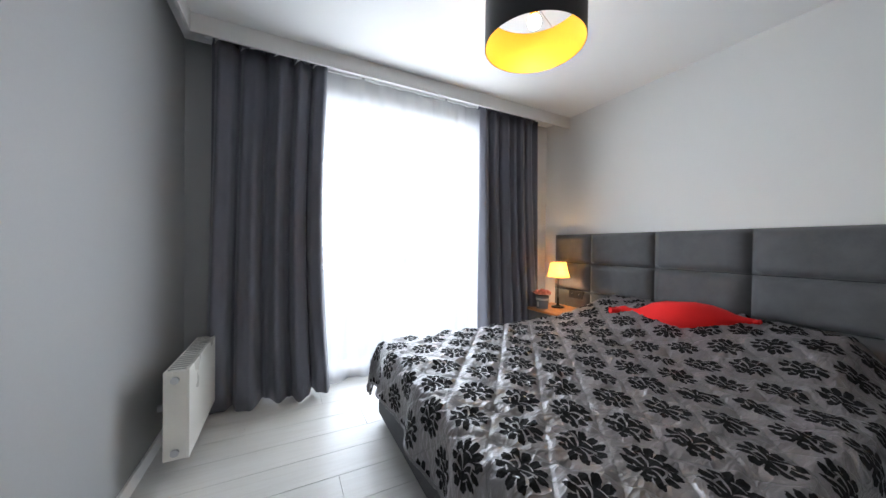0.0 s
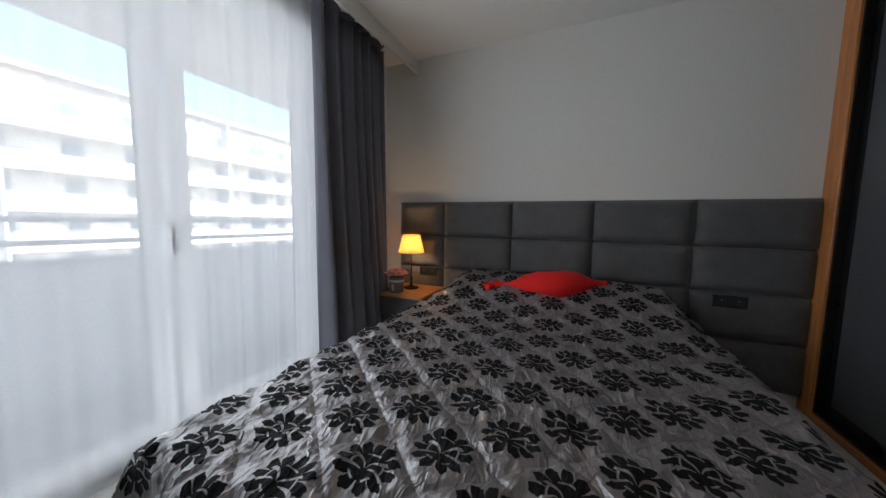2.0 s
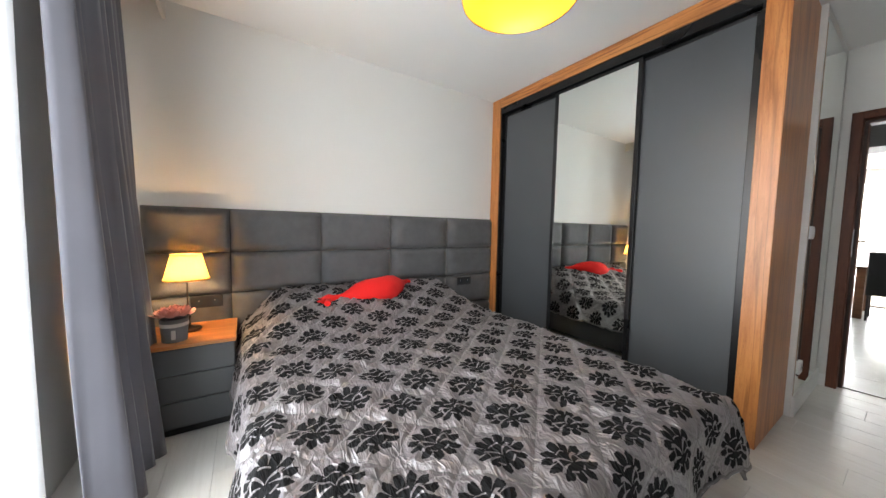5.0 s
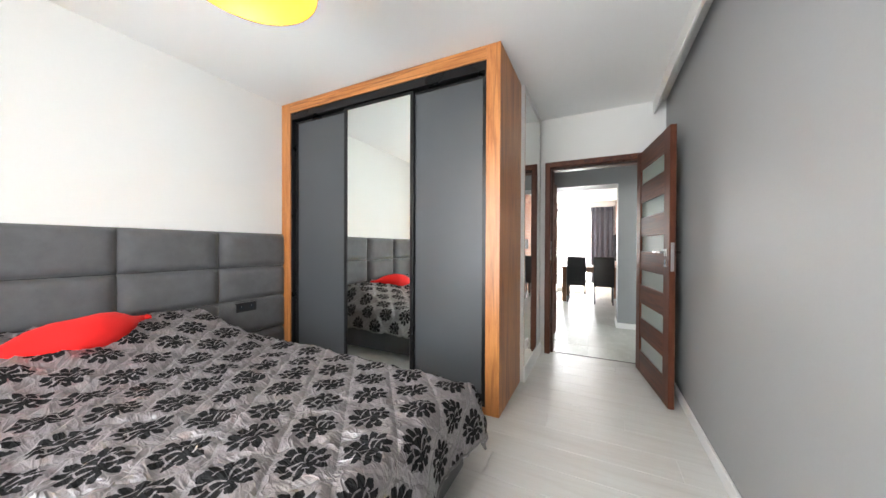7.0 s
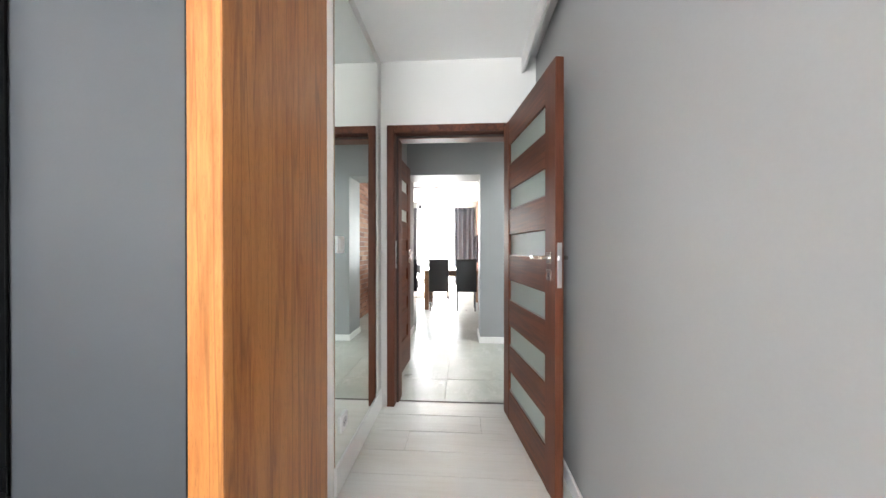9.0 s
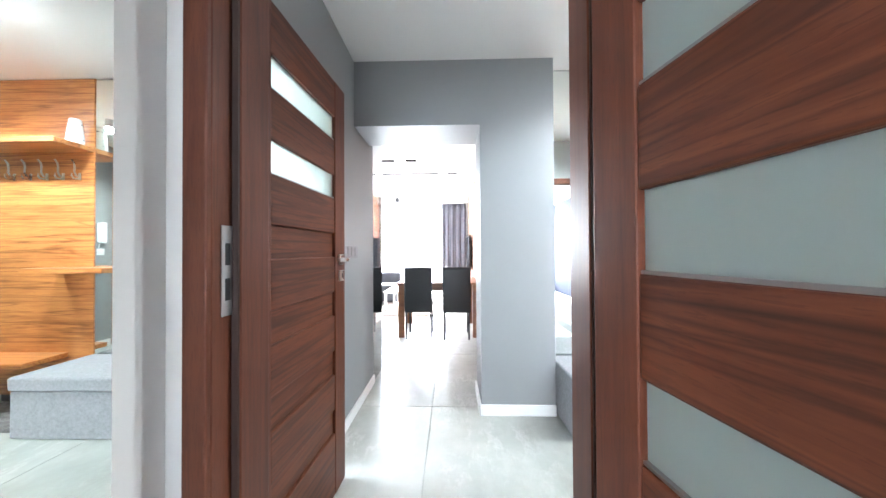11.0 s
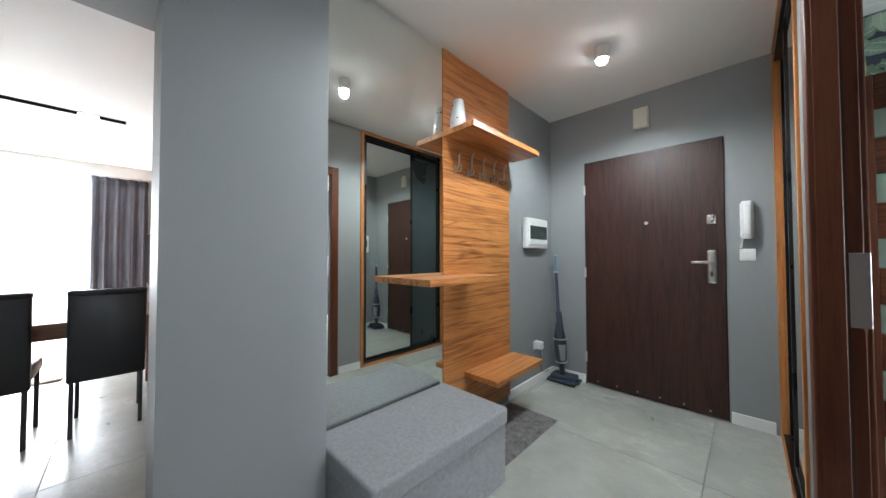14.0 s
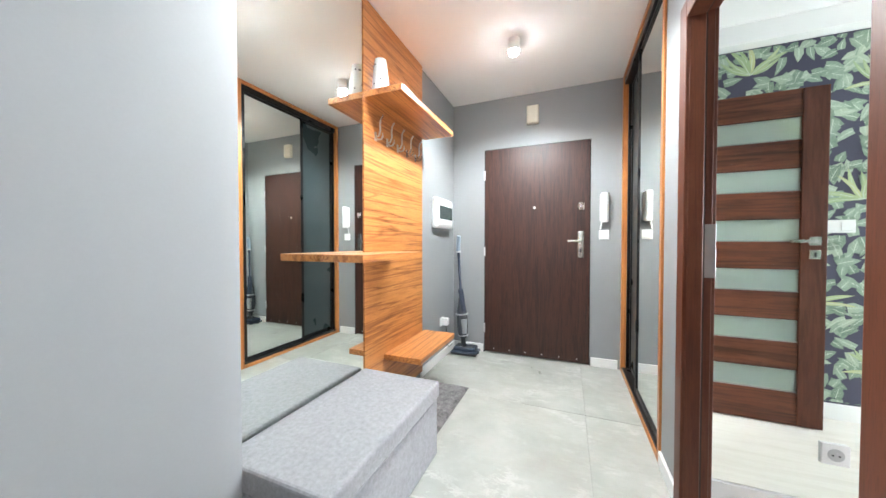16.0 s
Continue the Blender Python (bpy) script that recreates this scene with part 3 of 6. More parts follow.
skirting("baseboard_bedroom", (GX, DY, 0, GX + 0.014, 2.76, 0.075), (0.641, DY + 0.014, 0, 0.655, -0.885, 0.135), (0.60, DY, 0, 0.655, DY + 0.014, 0.09), (EX - 0.014, 2.62, 0, EX, NY, 0.075))
skirting("baseboard_hall", (-0.70, PY, 0, -0.175, PY + 0.014, 0.078), (-0.189 + 0.014, -3.72, 0, -0.161, PY + 0.014, 0.078), (HX - 0.014, -3.85, 0, HX, -2.76, 0.075),
         (DX, RY, 0, -2.318, RY + 0.014, 0.08), (DX, RY + 0.014, 0, DX + 0.014, ED0 - 0.01, 0.08), (DX, ED1 + 0.01, 0, DX + 0.014, -1.93, 0.08), (-1.86, HY - 0.014, 0, -1.615, HY, 0.075), (-0.66, HY - 0.014, 0, -0.34, HY, 0.075))
skirting("baseboard_green", (MX, MIDY + 0.02, 0, MX + 0.014, 2.78, 0.10), (-0.618, -1.73, 0, -0.604, 2.78, 0.10))

# ---- doorways and doors ----


SEAL = plain("brown_rubber_seal", (0.035, 0.016, 0.011), 0.6)


def doorway(name, x0, x1, label, mid=-1.80, far=DY):
    """Brown lining and trim round an opening of the door wall."""
    root = tagged(new(name, to_mesh(name, boxes((x0, HY - 0.004, 0, x0 + 0.035, mid, DTOP), (x1 - 0.035, HY - 0.004, 0, x1, mid, DTOP), (x0 + 0.035, HY - 0.004, DTOP - 0.035, x1 - 0.035, mid, DTOP), (x0, mid, 0, x0 + 0.014, far + 0.004, DTOP), (x1 - 0.014, mid, 0, x1, far + 0.004, DTOP), (x0 + 0.014, mid, DTOP - 0.014, x1 - 0.014, far + 0.004, DTOP), bevel=0.002), DOOR_V)), label, "door frame", kind="structure")
    for y0, y1 in ((far, far + 0.016), (HY - 0.016, HY)):
        lip = 0.012 if y0 == far else 0.034
        for a, b in ((x0 - 0.042, x0 + lip), (x1 - lip, x1 + 0.042)):
            part("upright_trim", boxes((a, y0, 0, b, y1, DTOP + 0.042), bevel=0.004, seg=2), DOOR_V, root)
        part("head_trim", boxes((x0 + lip, y0, DTOP - lip, x1 - lip, y1 - 0.001, DTOP + 0.042), bevel=0.004, seg=2), DOOR_H, root)
    part("door_stop", boxes((x0 + 0.016, mid, 0, x0 + 0.031, mid + 0.006, DTOP - 0.016), (x1 - 0.031, mid, 0, x1 - 0.016, mid + 0.006, DTOP - 0.016), (x0 + 0.031, mid, DTOP - 0.031, x1 - 0.031, mid + 0.006, DTOP - 0.016)), SEAL, root, "dark brown rubber seal")
    return root


bed_frame = doorway("door_frame_1", B0, B1, "dark reddish brown bedroom door frame")
plate = part("strike_plate", boxes((B1 - 0.018, -1.796, 1.02, B1 - 0.0145, -1.762, 1.225), bevel=0.001), STEEL, bed_frame, "brushed steel strike plate")
for z in (1.055, 1.135):
    part("latch_hole", boxes((B1 - 0.0186, -1.787, z, B1 - 0.0178, -1.771, z + 0.05)), BLACK, plate, "dark latch hole")
green_frame = doorway("door_frame_2", G0, G1, "dark reddish brown door frame of the wallpapered room", -1.852, MIDY)
part("strike_plate", boxes((G0 + 0.0145, -1.846, 0.98, G0 + 0.018, -1.806, 1.19), bevel=0.001), STEEL, green_frame, "brushed steel strike plate")


def lever(parent, x, y, z, out, along):
    """Lever handle and key rose on a leaf lying in the yz plane; out: -1 or 1 along x, along: way of the lever along y."""
    bm = bmesh.new()
    box(bm, x, y - 0.026, z - 0.026, x + out * 0.009, y + 0.026, z + 0.026, 0.002)
    rod(bm, (x, y, z), (x + out * 0.045, y, z), 0.009)
    box(bm, x + out * 0.036, y - 0.009, z - 0.009, x + out * 0.052, y + along * 0.125, z + 0.009, 0.003, 2)
    part("handle", bm, CHROME, parent, "square brushed nickel lever handle", 40)
    bm = boxes((x, y - 0.026, z - 0.106, x + out * 0.009, y + 0.026, z - 0.054), bevel=0.002)
    part("key_rose", bm, CHROME, parent, "square nickel key rose")
    part("keyhole", boxes((x + out * 0.009, y - 0.006, z - 0.092, x + out * 0.0105, y + 0.006, z - 0.068), bevel=0.001), BLACK, parent)


def panel_door(name, m, width, glazed, label, side=1, group="", hinge=0.115, h=2.03, top=0.165, pane=0.136):
    """Leaf in its local yz plane, hinged at y = 0 and reaching to y = width; glazed: number of glass strips from the top."""
    root = tagged(new(name), label, "door", group)
    root.matrix_world = m
    t, st, slat = 0.04, 0.115, 0.17
    part("hinge_stile", boxes((-t / 2, 0, 0, t / 2, hinge, h), bevel=0.003, seg=2), DOOR_V, root)
    part("lock_stile", boxes((-t / 2, width - st, 0, t / 2, width, h), bevel=0.003, seg=2), DOOR_V, root)
    part("top_rail", boxes((-t / 2 + 0.002, hinge, h - top, t / 2 - 0.002, width - st, h), bevel=0.002), DOOR_H, root)
    period = pane + slat
    part("bottom_rail", boxes((-t / 2 + 0.002, hinge, 0, t / 2 - 0.002, width - st, h - top - 6 * period + slat), bevel=0.002), DOOR_H, root)
    z = h - top
    for i in range(6):
        glass_h = pane
        if i < glazed:
            part("glass_strip", boxes((-0.004, hinge - 0.008, z - glass_h - 0.006, 0.004, width - st + 0.008, z + 0.006)), FROST, root, "frosted greenish glass strip")
            part("glazing_bead", boxes((-0.012, hinge, z - glass_h, 0.012, width - st, z - glass_h + 0.006)), STEEL, root, "thin bright bead under the glass")
        else:
            part("wood_insert", boxes((-0.005, hinge - 0.006, z - glass_h - 0.006, 0.005, width - st + 0.006, z + 0.006)), DOOR_H, root)
        if i < 5:
            part("slat", boxes((-t / 2 + 0.003, hinge, z - period, t / 2 - 0.003, width - st, z - glass_h), bevel=0.005, seg=2), DOOR_H, root)
        z -= period
    lever(root, t / 2, width - 0.055, 1.12, 1, -1)
    lever(root, -t / 2, width - 0.055, 1.12, -1, -1)
    part("lock_plate", boxes((-0.011, width - 0.001, 0.985, 0.011, width + 0.002, 1.19), bevel=0.001), STEEL, root, "brushed steel lock face plate")
    part("latch", boxes((-0.007, width, 1.11, 0.007, width + 0.010, 1.132), bevel=0.002), STEEL, root)
    for z in (0.22, 1.02, 1.82):
        bm = bmesh.new()
        rod(bm, (-side * (t / 2 + 0.004), -0.004, z - 0.045), (-side * (t / 2 + 0.004), -0.004, z + 0.045), 0.007)
        part("hinge", bm, STEEL, root, smooth=40)
    return root


def swing(x, y, x1, y1):
    """Pose of a leaf whose hinge stands at x, y and whose free edge lies towards x1, y1."""
    return pose(x, y, 0.008, 0, 0, math.degrees(math.atan2(y1 - y, x1 - x)) - 90)


panel_door("bedroom_door", swing(-0.265, -1.71, -0.384, -0.895), 0.825, 6, "open dark brown bedroom door with frosted glass strips", 1, "interior doors")
panel_door("wallpaper_room_door", swing(-0.785, -1.725, -0.80, -0.95), 0.79, 6, "open brown door with six frosted glass strips", 1, "interior doors")
panel_door("hall_room_door", swing(0.645, -1.977, 0.609, -2.683), 0.707, 2, "open dark brown slatted door with two glass strips", 1, "interior doors", 0.100, 1.985, 0.174, 0.112)
structure("door_frame_3", boxes((0.612, -1.974, 0, HX, -1.918, 2.04), bevel=0.003), DOOR_V, "dark reddish brown door frame of the side room", "door frame")

structure("threshold", boxes((B0 + 0.022, -1.828, 0.0, B1 - 0.022, -1.812, 0.005), (G0 + 0.022, -1.848, 0.0, G1 - 0.022, -1.832, 0.005), bevel=0.002), plain("dark_bronze_strip", (0.10, 0.09, 0.08), 0.45, metal=0.6), "narrow dark metal threshold strip between floors", "trim")

# ---- balcony window ----


def balcony_window():
    root = tagged(new("window_1"), "white plastic balcony window with two tall sashes", "window", kind="structure")
    f0, f1 = 2.80, 2.87
    part("window_frame", boxes((WIN0, f0, 0.0, WIN0 + 0.06, f1, WINZ), (WIN1 - 0.06, f0, 0.0, WIN1, f1, WINZ), (WIN0 + 0.06, f0, WINZ - 0.06, WIN1 - 0.06, f1, WINZ), (WIN0 + 0.06, f0, 0.0, WIN1 - 0.06, f1, 0.055), bevel=0.004), PVC, root)
    for a, b in ((0.232, 1.045), (1.223, 1.861)):
        s = 0.075
        sash = part("sash", boxes((a - s, 2.785, 0.065, a, 2.86, 2.245), (b, 2.785, 0.065, b + s, 2.86, 2.245), (a, 2.785, 2.170, b, 2.86, 2.245), (a, 2.785, 0.065, b, 2.86, 0.142), bevel=0.006, seg=2), PVC, root)
        pane = part("pane", boxes((a - 0.01, 2.83, 0.132, b + 0.01, 2.842, 2.18)), GLASS, sash, "clear glass")
        pane.visible_shadow = False
        part("glass_seal", boxes((a, 2.826, 0.142, a + 0.006, 2.846, 2.170), (b - 0.006, 2.826, 0.142, b, 2.846, 2.170), (a, 2.826, 0.142, b, 2.846, 0.148), (a, 2.826, 2.164, b, 2.846, 2.170)), plain("grey_rubber_seal", (0.3, 0.3, 0.31), 0.6) if a < 1 else bpy.data.materials["grey_rubber_seal"], sash)
    bm = boxes((1.105, 2.765, 1.02, 1.135, 2.786, 1.09), bevel=0.003)
    rod(bm, (1.12, 2.77, 1.055), (1.12, 2.735, 1.055), 0.009)
    box(bm, 1.11, 2.725, 0.93, 1.13, 2.745, 1.065, 0.004)
    part("window_handle", bm, PVC, root, "white lever handle")


balcony_window()


def outdoors():
    structure("balcony_floor", boxes((-2.5, 2.97, -0.20, 3.15, 3.95, -0.075)), BALCONY_FLOOR, "grey tiled balcony floor", "balcony")
    par = structure("balcony_parapet", boxes((-2.5, 3.88, -0.075, 3.05, 3.98, 0.82), bevel=0.01), BALCONY, "white rendered balcony parapet", "balcony")
    part("coping", boxes((-2.5, 3.86, 0.82, 3.05, 4.0, 0.84), bevel=0.004), FACADE_GREY, par, "grey metal coping")
    for z in (0.94, 1.08):
        bm = bmesh.new()
        rod(bm, (-2.5, 3.93, z), (3.05, 3.93, z), 0.018)
        part("rail_bar", bm, STEEL, par, "grey steel rail bar", 40)
    for x in (-2.2, -0.9, 0.4, 1.7, 3.0):
        bm = bmesh.new()
        rod(bm, (x, 3.93, 0.84), (x, 3.93, 1.08), 0.014)
        part("rail_post", bm, STEEL, par, smooth=40)
    structure("balcony_side", boxes((3.05, 2.97, -0.20, 3.15, 4.0, 2.42)), BALCONY, "white balcony side screen", "balcony")
    structure("balcony_soffit", boxes((-2.5, 2.97, 2.42, 3.15, 4.38, 2.60)), BALCONY, "white underside of the balcony above", "balcony")
    structure("ground", boxes((-2000, -2000, -9.2, 2000, 2000, -9.0)), GROUND, "distant ground around the block", "ground")
    far = thing("apartment_building", 5.0, 36.0, -9.0, "white apartment block with long balconies across the yard", "building")
    top = 19.8
    part("wall", boxes((-35, 0, 0, 45, 12, top), bevel=0.02), FACADE, far)
    part("roof", boxes((-35.5, -0.6, top, 45.5, 12.5, top + 0.35), bevel=0.03), FACADE_GREY, far, "flat grey roof edge")
    for k in range(6):
        z = 2.3 + k * 2.75
        part("balcony", boxes((-34, -1.5, z - 0.25, -2, 0, z), (-34, -1.5, z, -2, -1.38, z + 0.95), (2, -1.5, z - 0.25, 44, 0, z), (2, -1.5, z, 44, -1.38, z + 0.95), bevel=0.02), FACADE, far, "white balcony strip")
        for i in range(22):
            x = -33.5 + i * 3.5
            w = 1.1 if i % 3 else 1.9
            part("window", boxes((x, -0.06, z + 0.15, x + w, -0.02, z + 2.2), bevel=0.01), WIN_DARK, far)
    for x in (-34, -18, -2, 2, 16, 30, 44):
        part("divider", boxes((x - 0.08, -1.4, 0.2, x + 0.08, 0, top - 0.2)), FACADE_GREY, far, "grey balcony divider")


outdoors()

# ---- bedroom things ----


def wave_cloth(name, x0, x1, y, z0, z1, folds, amp, material, parent, seed, flare=1.0, thick=0.003, label="", gather=0.0, lean=0.0):
    """A hanging cloth with uneven folds; gather: how far its free side is drawn in half-way up."""
    rng = random.Random(seed)
    ph = [rng.uniform(0, 6.28) for _ in range(4)]
    nx, nz = int(folds * 14), 22
    verts, faces = [], []
    for j in range(nz + 1):
        v = j / nz
        z = z0 + (z1 - z0) * v
        spread = 1.0 + (flare - 1.0) * (1 - v) ** 2
        depth = amp * (0.6 + 0.55 * (1 - v))
        for i in range(nx + 1):
            u = i / nx
            w = u + 0.035 * math.sin(5.1 * u + ph[0]) + 0.012 * math.sin(3 * v + ph[3])
            x = x0 + (x1 - x0) * (0.5 + (u - 0.5) * spread) + gather * math.sin(math.pi * v) * u
            a = 2 * math.pi * folds * w + ph[1]
            yy = y + depth * (math.sin(a) + 0.35 * math.sin(2.3 * a + ph[2]) + 0.2 * math.sin(0.5 * a + 2.0 * v))
            yy -= lean * (1 - v) ** 1.3
            x += 0.25 * depth * math.cos(a) * 0.8
            verts.append((x, yy, z + (0.012 * math.sin(a * 0.5) if j == 0 else 0)))
    for j in range(nz):
        for i in range(nx):
            k = j * (nx + 1) + i
            faces.append((k, k + 1, k + nx + 2, k + nx + 1))
    me = bpy.data.meshes.new(name)
    me.from_pydata(verts, [], faces)
    me.materials.append(material)
    for p in me.polygons:
        p.use_smooth = True
    ob = new(name, me)
    ob.parent = parent
    if thick:
        md = ob.modifiers.new("thickness", "SOLIDIFY")
        md.thickness = thick
    if label:
        tagged(ob, label)
    return ob


def curtain(name, x0, x1, y, z0, z1, folds, amp, seed, label, group, flare=1.06, gather=0.0, lean=0.0):
    root = thing(name, 0, 0, 0, label, "curtain", group)
    wave_cloth("cloth", x0, x1, y, z0, z1 - 0.06, folds, amp, CURTAIN, root, seed, flare, 0.004, gather=gather, lean=lean)
    wave_cloth("heading_tape", x0, x1, y, z1 - 0.065, z1, folds, amp, CURTAIN, root, seed, 1.0, 0.006)
    return root


def sheer(name, x0, x1, y, z0, z1, folds, amp, seed, label):
    root = thing(name, 0, 0, 0, label, "curtain")
    wave_cloth("voile", x0, x1, y, z0, z1, folds, amp, SHEER, root, seed, 1.0, 0.0)
    return root


curtain("curtain", -0.30, 0.43, 2.60, 0.015, 2.549, 5.0, 0.055, 4, "heavy grey blackout curtain drawn aside beside the radiator", "bedroom curtains", 1.10, -0.035, 0.03)
curtain("curtain", 1.84, 2.56, 2.60, 0.015, 2.549, 6.0, 0.05, 9, "heavy grey blackout curtain drawn aside by the nightstand", "bedroom curtains", 1.08, -0.02, 0.10)
sheer("net_curtain", 0.36, 1.98, 2.715, 0.01, 2.549, 9.0, 0.015, 3, "thin white voile curtain over the balcony window")
rail = thing("curtain_rail", 0, 0, 0, "white double curtain rail hidden in the box", "curtain rail")
for y in (2.59, 2.715):
    part("track", boxes((-0.36, y - 0.012, 2.532, 2.7, y + 0.012, CEIL_Z), bevel=0.002), SKIRT, rail)


def radiator():
    root = thing("radiator", -0.308, 2.235, 0.105, "white steel panel radiator on the grey wall", "radiator")
    part("front_panel", boxes((0.035, -0.31, 0, 0.048, 0.31, 0.43), bevel=0.004, seg=2), ENAMEL, root)
    part("rear_panel", boxes((-0.050, -0.30, 0.01, -0.040, 0.30, 0.42), bevel=0.003), ENAMEL, root)
    for y in (-0.312, 0.302):
        part("side_cover", boxes((-0.052, y, 0.004, 0.040, y + 0.010, 0.428), bevel=0.003, seg=2), ENAMEL, root)
    grille = part("top_grille", boxes((-0.05, -0.30, 0.42, 0.038, 0.30, 0.426), bevel=0.001), ENAMEL, root)
    for i in range(18):
        y = -0.285 + i * 0.0335
        part("slot", boxes((-0.04, y, 0.4262, 0.03, y + 0.012, 0.4272)), plain("radiator_slot_grey", (0.3, 0.29, 0.27), 0.6) if i == 0 else bpy.data.materials["radiator_slot_grey"], grille)
    for z in (0.04, 0.385):
        bm = bmesh.new()
        rod(bm, (-0.006, -0.312, z), (-0.006, -0.322, z), 0.017)
        part("plug", bm, STEEL, root, "round end plug", 40)
    for y in (0.05, 0.22):
        part("wall_bracket", boxes((-0.17, y - 0.012, 0.10, -0.045, y + 0.012, 0.13)), STEEL, root)
    bm = bmesh.new()
    rod(bm, (-0.02, 0.27, -0.105), (-0.02, 0.27, 0.02), 0.009)
    rod(bm, (-0.02, 0.22, -0.105), (-0.02, 0.22, 0.02), 0.009)
    part("pipe", bm, ENAMEL, root, smooth=40)


radiator()


def pillow_block(x0, y0, z0, x1, y1, z1, puff, out):
    """Upholstered pad standing in a yz plane whose face bulges along out (-1 or 1 in x)."""
    n = 10
    bm = bmesh.new()
    grid = []
    for j in range(n + 1):
        row = []
        for i in range(n + 1):
            u, v = i / n, j / n
            e = min(min(u, 1 - u) * (y1 - y0), min(v, 1 - v) * (z1 - z0))
            k = 1 - max(0.0, 1 - e / 0.042) ** 2.4
            row.append(bm.verts.new((x0 + out * (x1 - x0 + puff * k - puff), y0 + u * (y1 - y0), z0 + v * (z1 - z0))))
        grid.append(row)
    for j in range(n):
        for i in range(n):
            bm.faces.new((grid[j][i], grid[j][i + 1], grid[j + 1][i + 1], grid[j + 1][i]))
    rim = [grid[0][i] for i in range(n + 1)] + [grid[j][n] for j in range(1, n + 1)] + [grid[n][i] for i in range(n - 1, -1, -1)] + [grid[j][0] for j in range(n - 1, 0, -1)]
    back = [bm.verts.new((x0, v.co.y, v.co.z)) for v in rim]
    for i in range(len(rim)):
        k = (i + 1) % len(rim)
        bm.faces.new((rim[i], rim[k], back[k], back[i]))
    bm.faces.new(back)
    return bm


def headboard():
    root = thing("headboard", EX, 0, 0, "wide padded headboard of dark grey velour squares on the wall", "headboard")
    ys = [-0.262, 0.339, 0.942, 1.543, 2.145, 2.60]
    zs = [0.08, 0.387, 0.69, 0.978, 1.281]
    part("backing", boxes((-0.008, ys[0], zs[0], 0.0, ys[-1], zs[-1])), DARK_BASE, root)
    for a, b in zip(ys, ys[1:]):
        for c, d in zip(zs, zs[1:]):
            part("pad", pillow_block(-0.008, a + 0.002, c + 0.002, 0.050, b - 0.002, d - 0.002, 0.042, -1), HEADBOARD, root, smooth=60)
    for y, z in ((2.28, 0.655), (0.14, 0.633)):
        sock = thing("socket_strip", EX - 0.056, y, z, "black double wall socket set into the headboard", "socket", "headboard sockets")
        part("plate", boxes((-0.012, -0.088, -0.040, 0.012, 0.088, 0.040), bevel=0.004, seg=2), BLACK, sock)
        for o in (-0.043, 0.043):
            bm = bmesh.new()
            rod(bm, (-0.0125, o, 0), (-0.0095, o, 0), 0.021, n=20)
            cup = part("socket_cup", bm, VAC_DARK, sock, smooth=40)
            bm = bmesh.new()
            rod(bm, (-0.0145, o, 0.007), (-0.012, o, 0.007), 0.003, n=8)
            part("earth_pin", bm, STEEL, cup)


headboard()

BX0, BX1, BY0, BY1 = 0.70, 2.83, 0.33, 2.05


def bed():
    root = thing("bed", 0, 0, 0, "low double bed with dark grey upholstered base", "bed")
    part("side_rail", boxes((BX0 + 0.05, BY0, 0.04, BX1, BY0 + 0.05, 0.31), bevel=0.012, seg=2), BED_FABRIC, root)
    part("side_rail", boxes((BX0 + 0.05, BY1 - 0.05, 0.04, BX1, BY1, 0.31), bevel=0.012, seg=2), BED_FABRIC, root)
    part("foot_rail", boxes((BX0, BY0, 0.04, BX0 + 0.05, BY1, 0.31), bevel=0.012, seg=2), BED_FABRIC, root)
    part("slat_base", boxes((BX0 + 0.05, BY0 + 0.05, 0.20, BX1, BY1 - 0.05, 0.24)), WALNUT_Y, root)
    part("mattress", boxes((BX0 + 0.10, BY0 + 0.03, 0.24, BX1, BY1 - 0.05, 0.47), bevel=0.05, seg=3), WHITE, root, "white mattress")
    for x in (BX0 + 0.05, BX1 - 0.1):
        for y in (BY0 + 0.04, BY1 - 0.09):
            part("foot", boxes((x, y, 0, x + 0.05, y + 0.05, 0.05)), BLACK, root)


bed()


def pillow(y0, y1):
    bm = bmesh.new()
    bmesh.ops.create_uvsphere(bm, u_segments=28, v_segments=14, radius=1.0)
    for v in bm.verts:
        x, y, z = v.co
        s = 1 / max(0.35, (abs(x) ** 3.2 + abs(y) ** 3.2) ** (1 / 3.2) / max(1e-6, math.hypot(x, y)) if math.hypot(x, y) > 1e-6 else 1)
        v.co = Vector((x * s * 0.21, y * s * (y1 - y0) / 2, z * 0.075))
    return solid("pillow", bm, WHITE, "white pillow under the bedspread", "pillow", "bed pillows", smooth=60, m=pose(2.60, (y0 + y1) / 2, 0.54, 0, -6, 0))


pillow(0.42, 1.15)
pillow(1.22, 1.95)


HEM = plain("grey_satin_hem", (0.17, 0.16, 0.163), 0.35, grain=400)


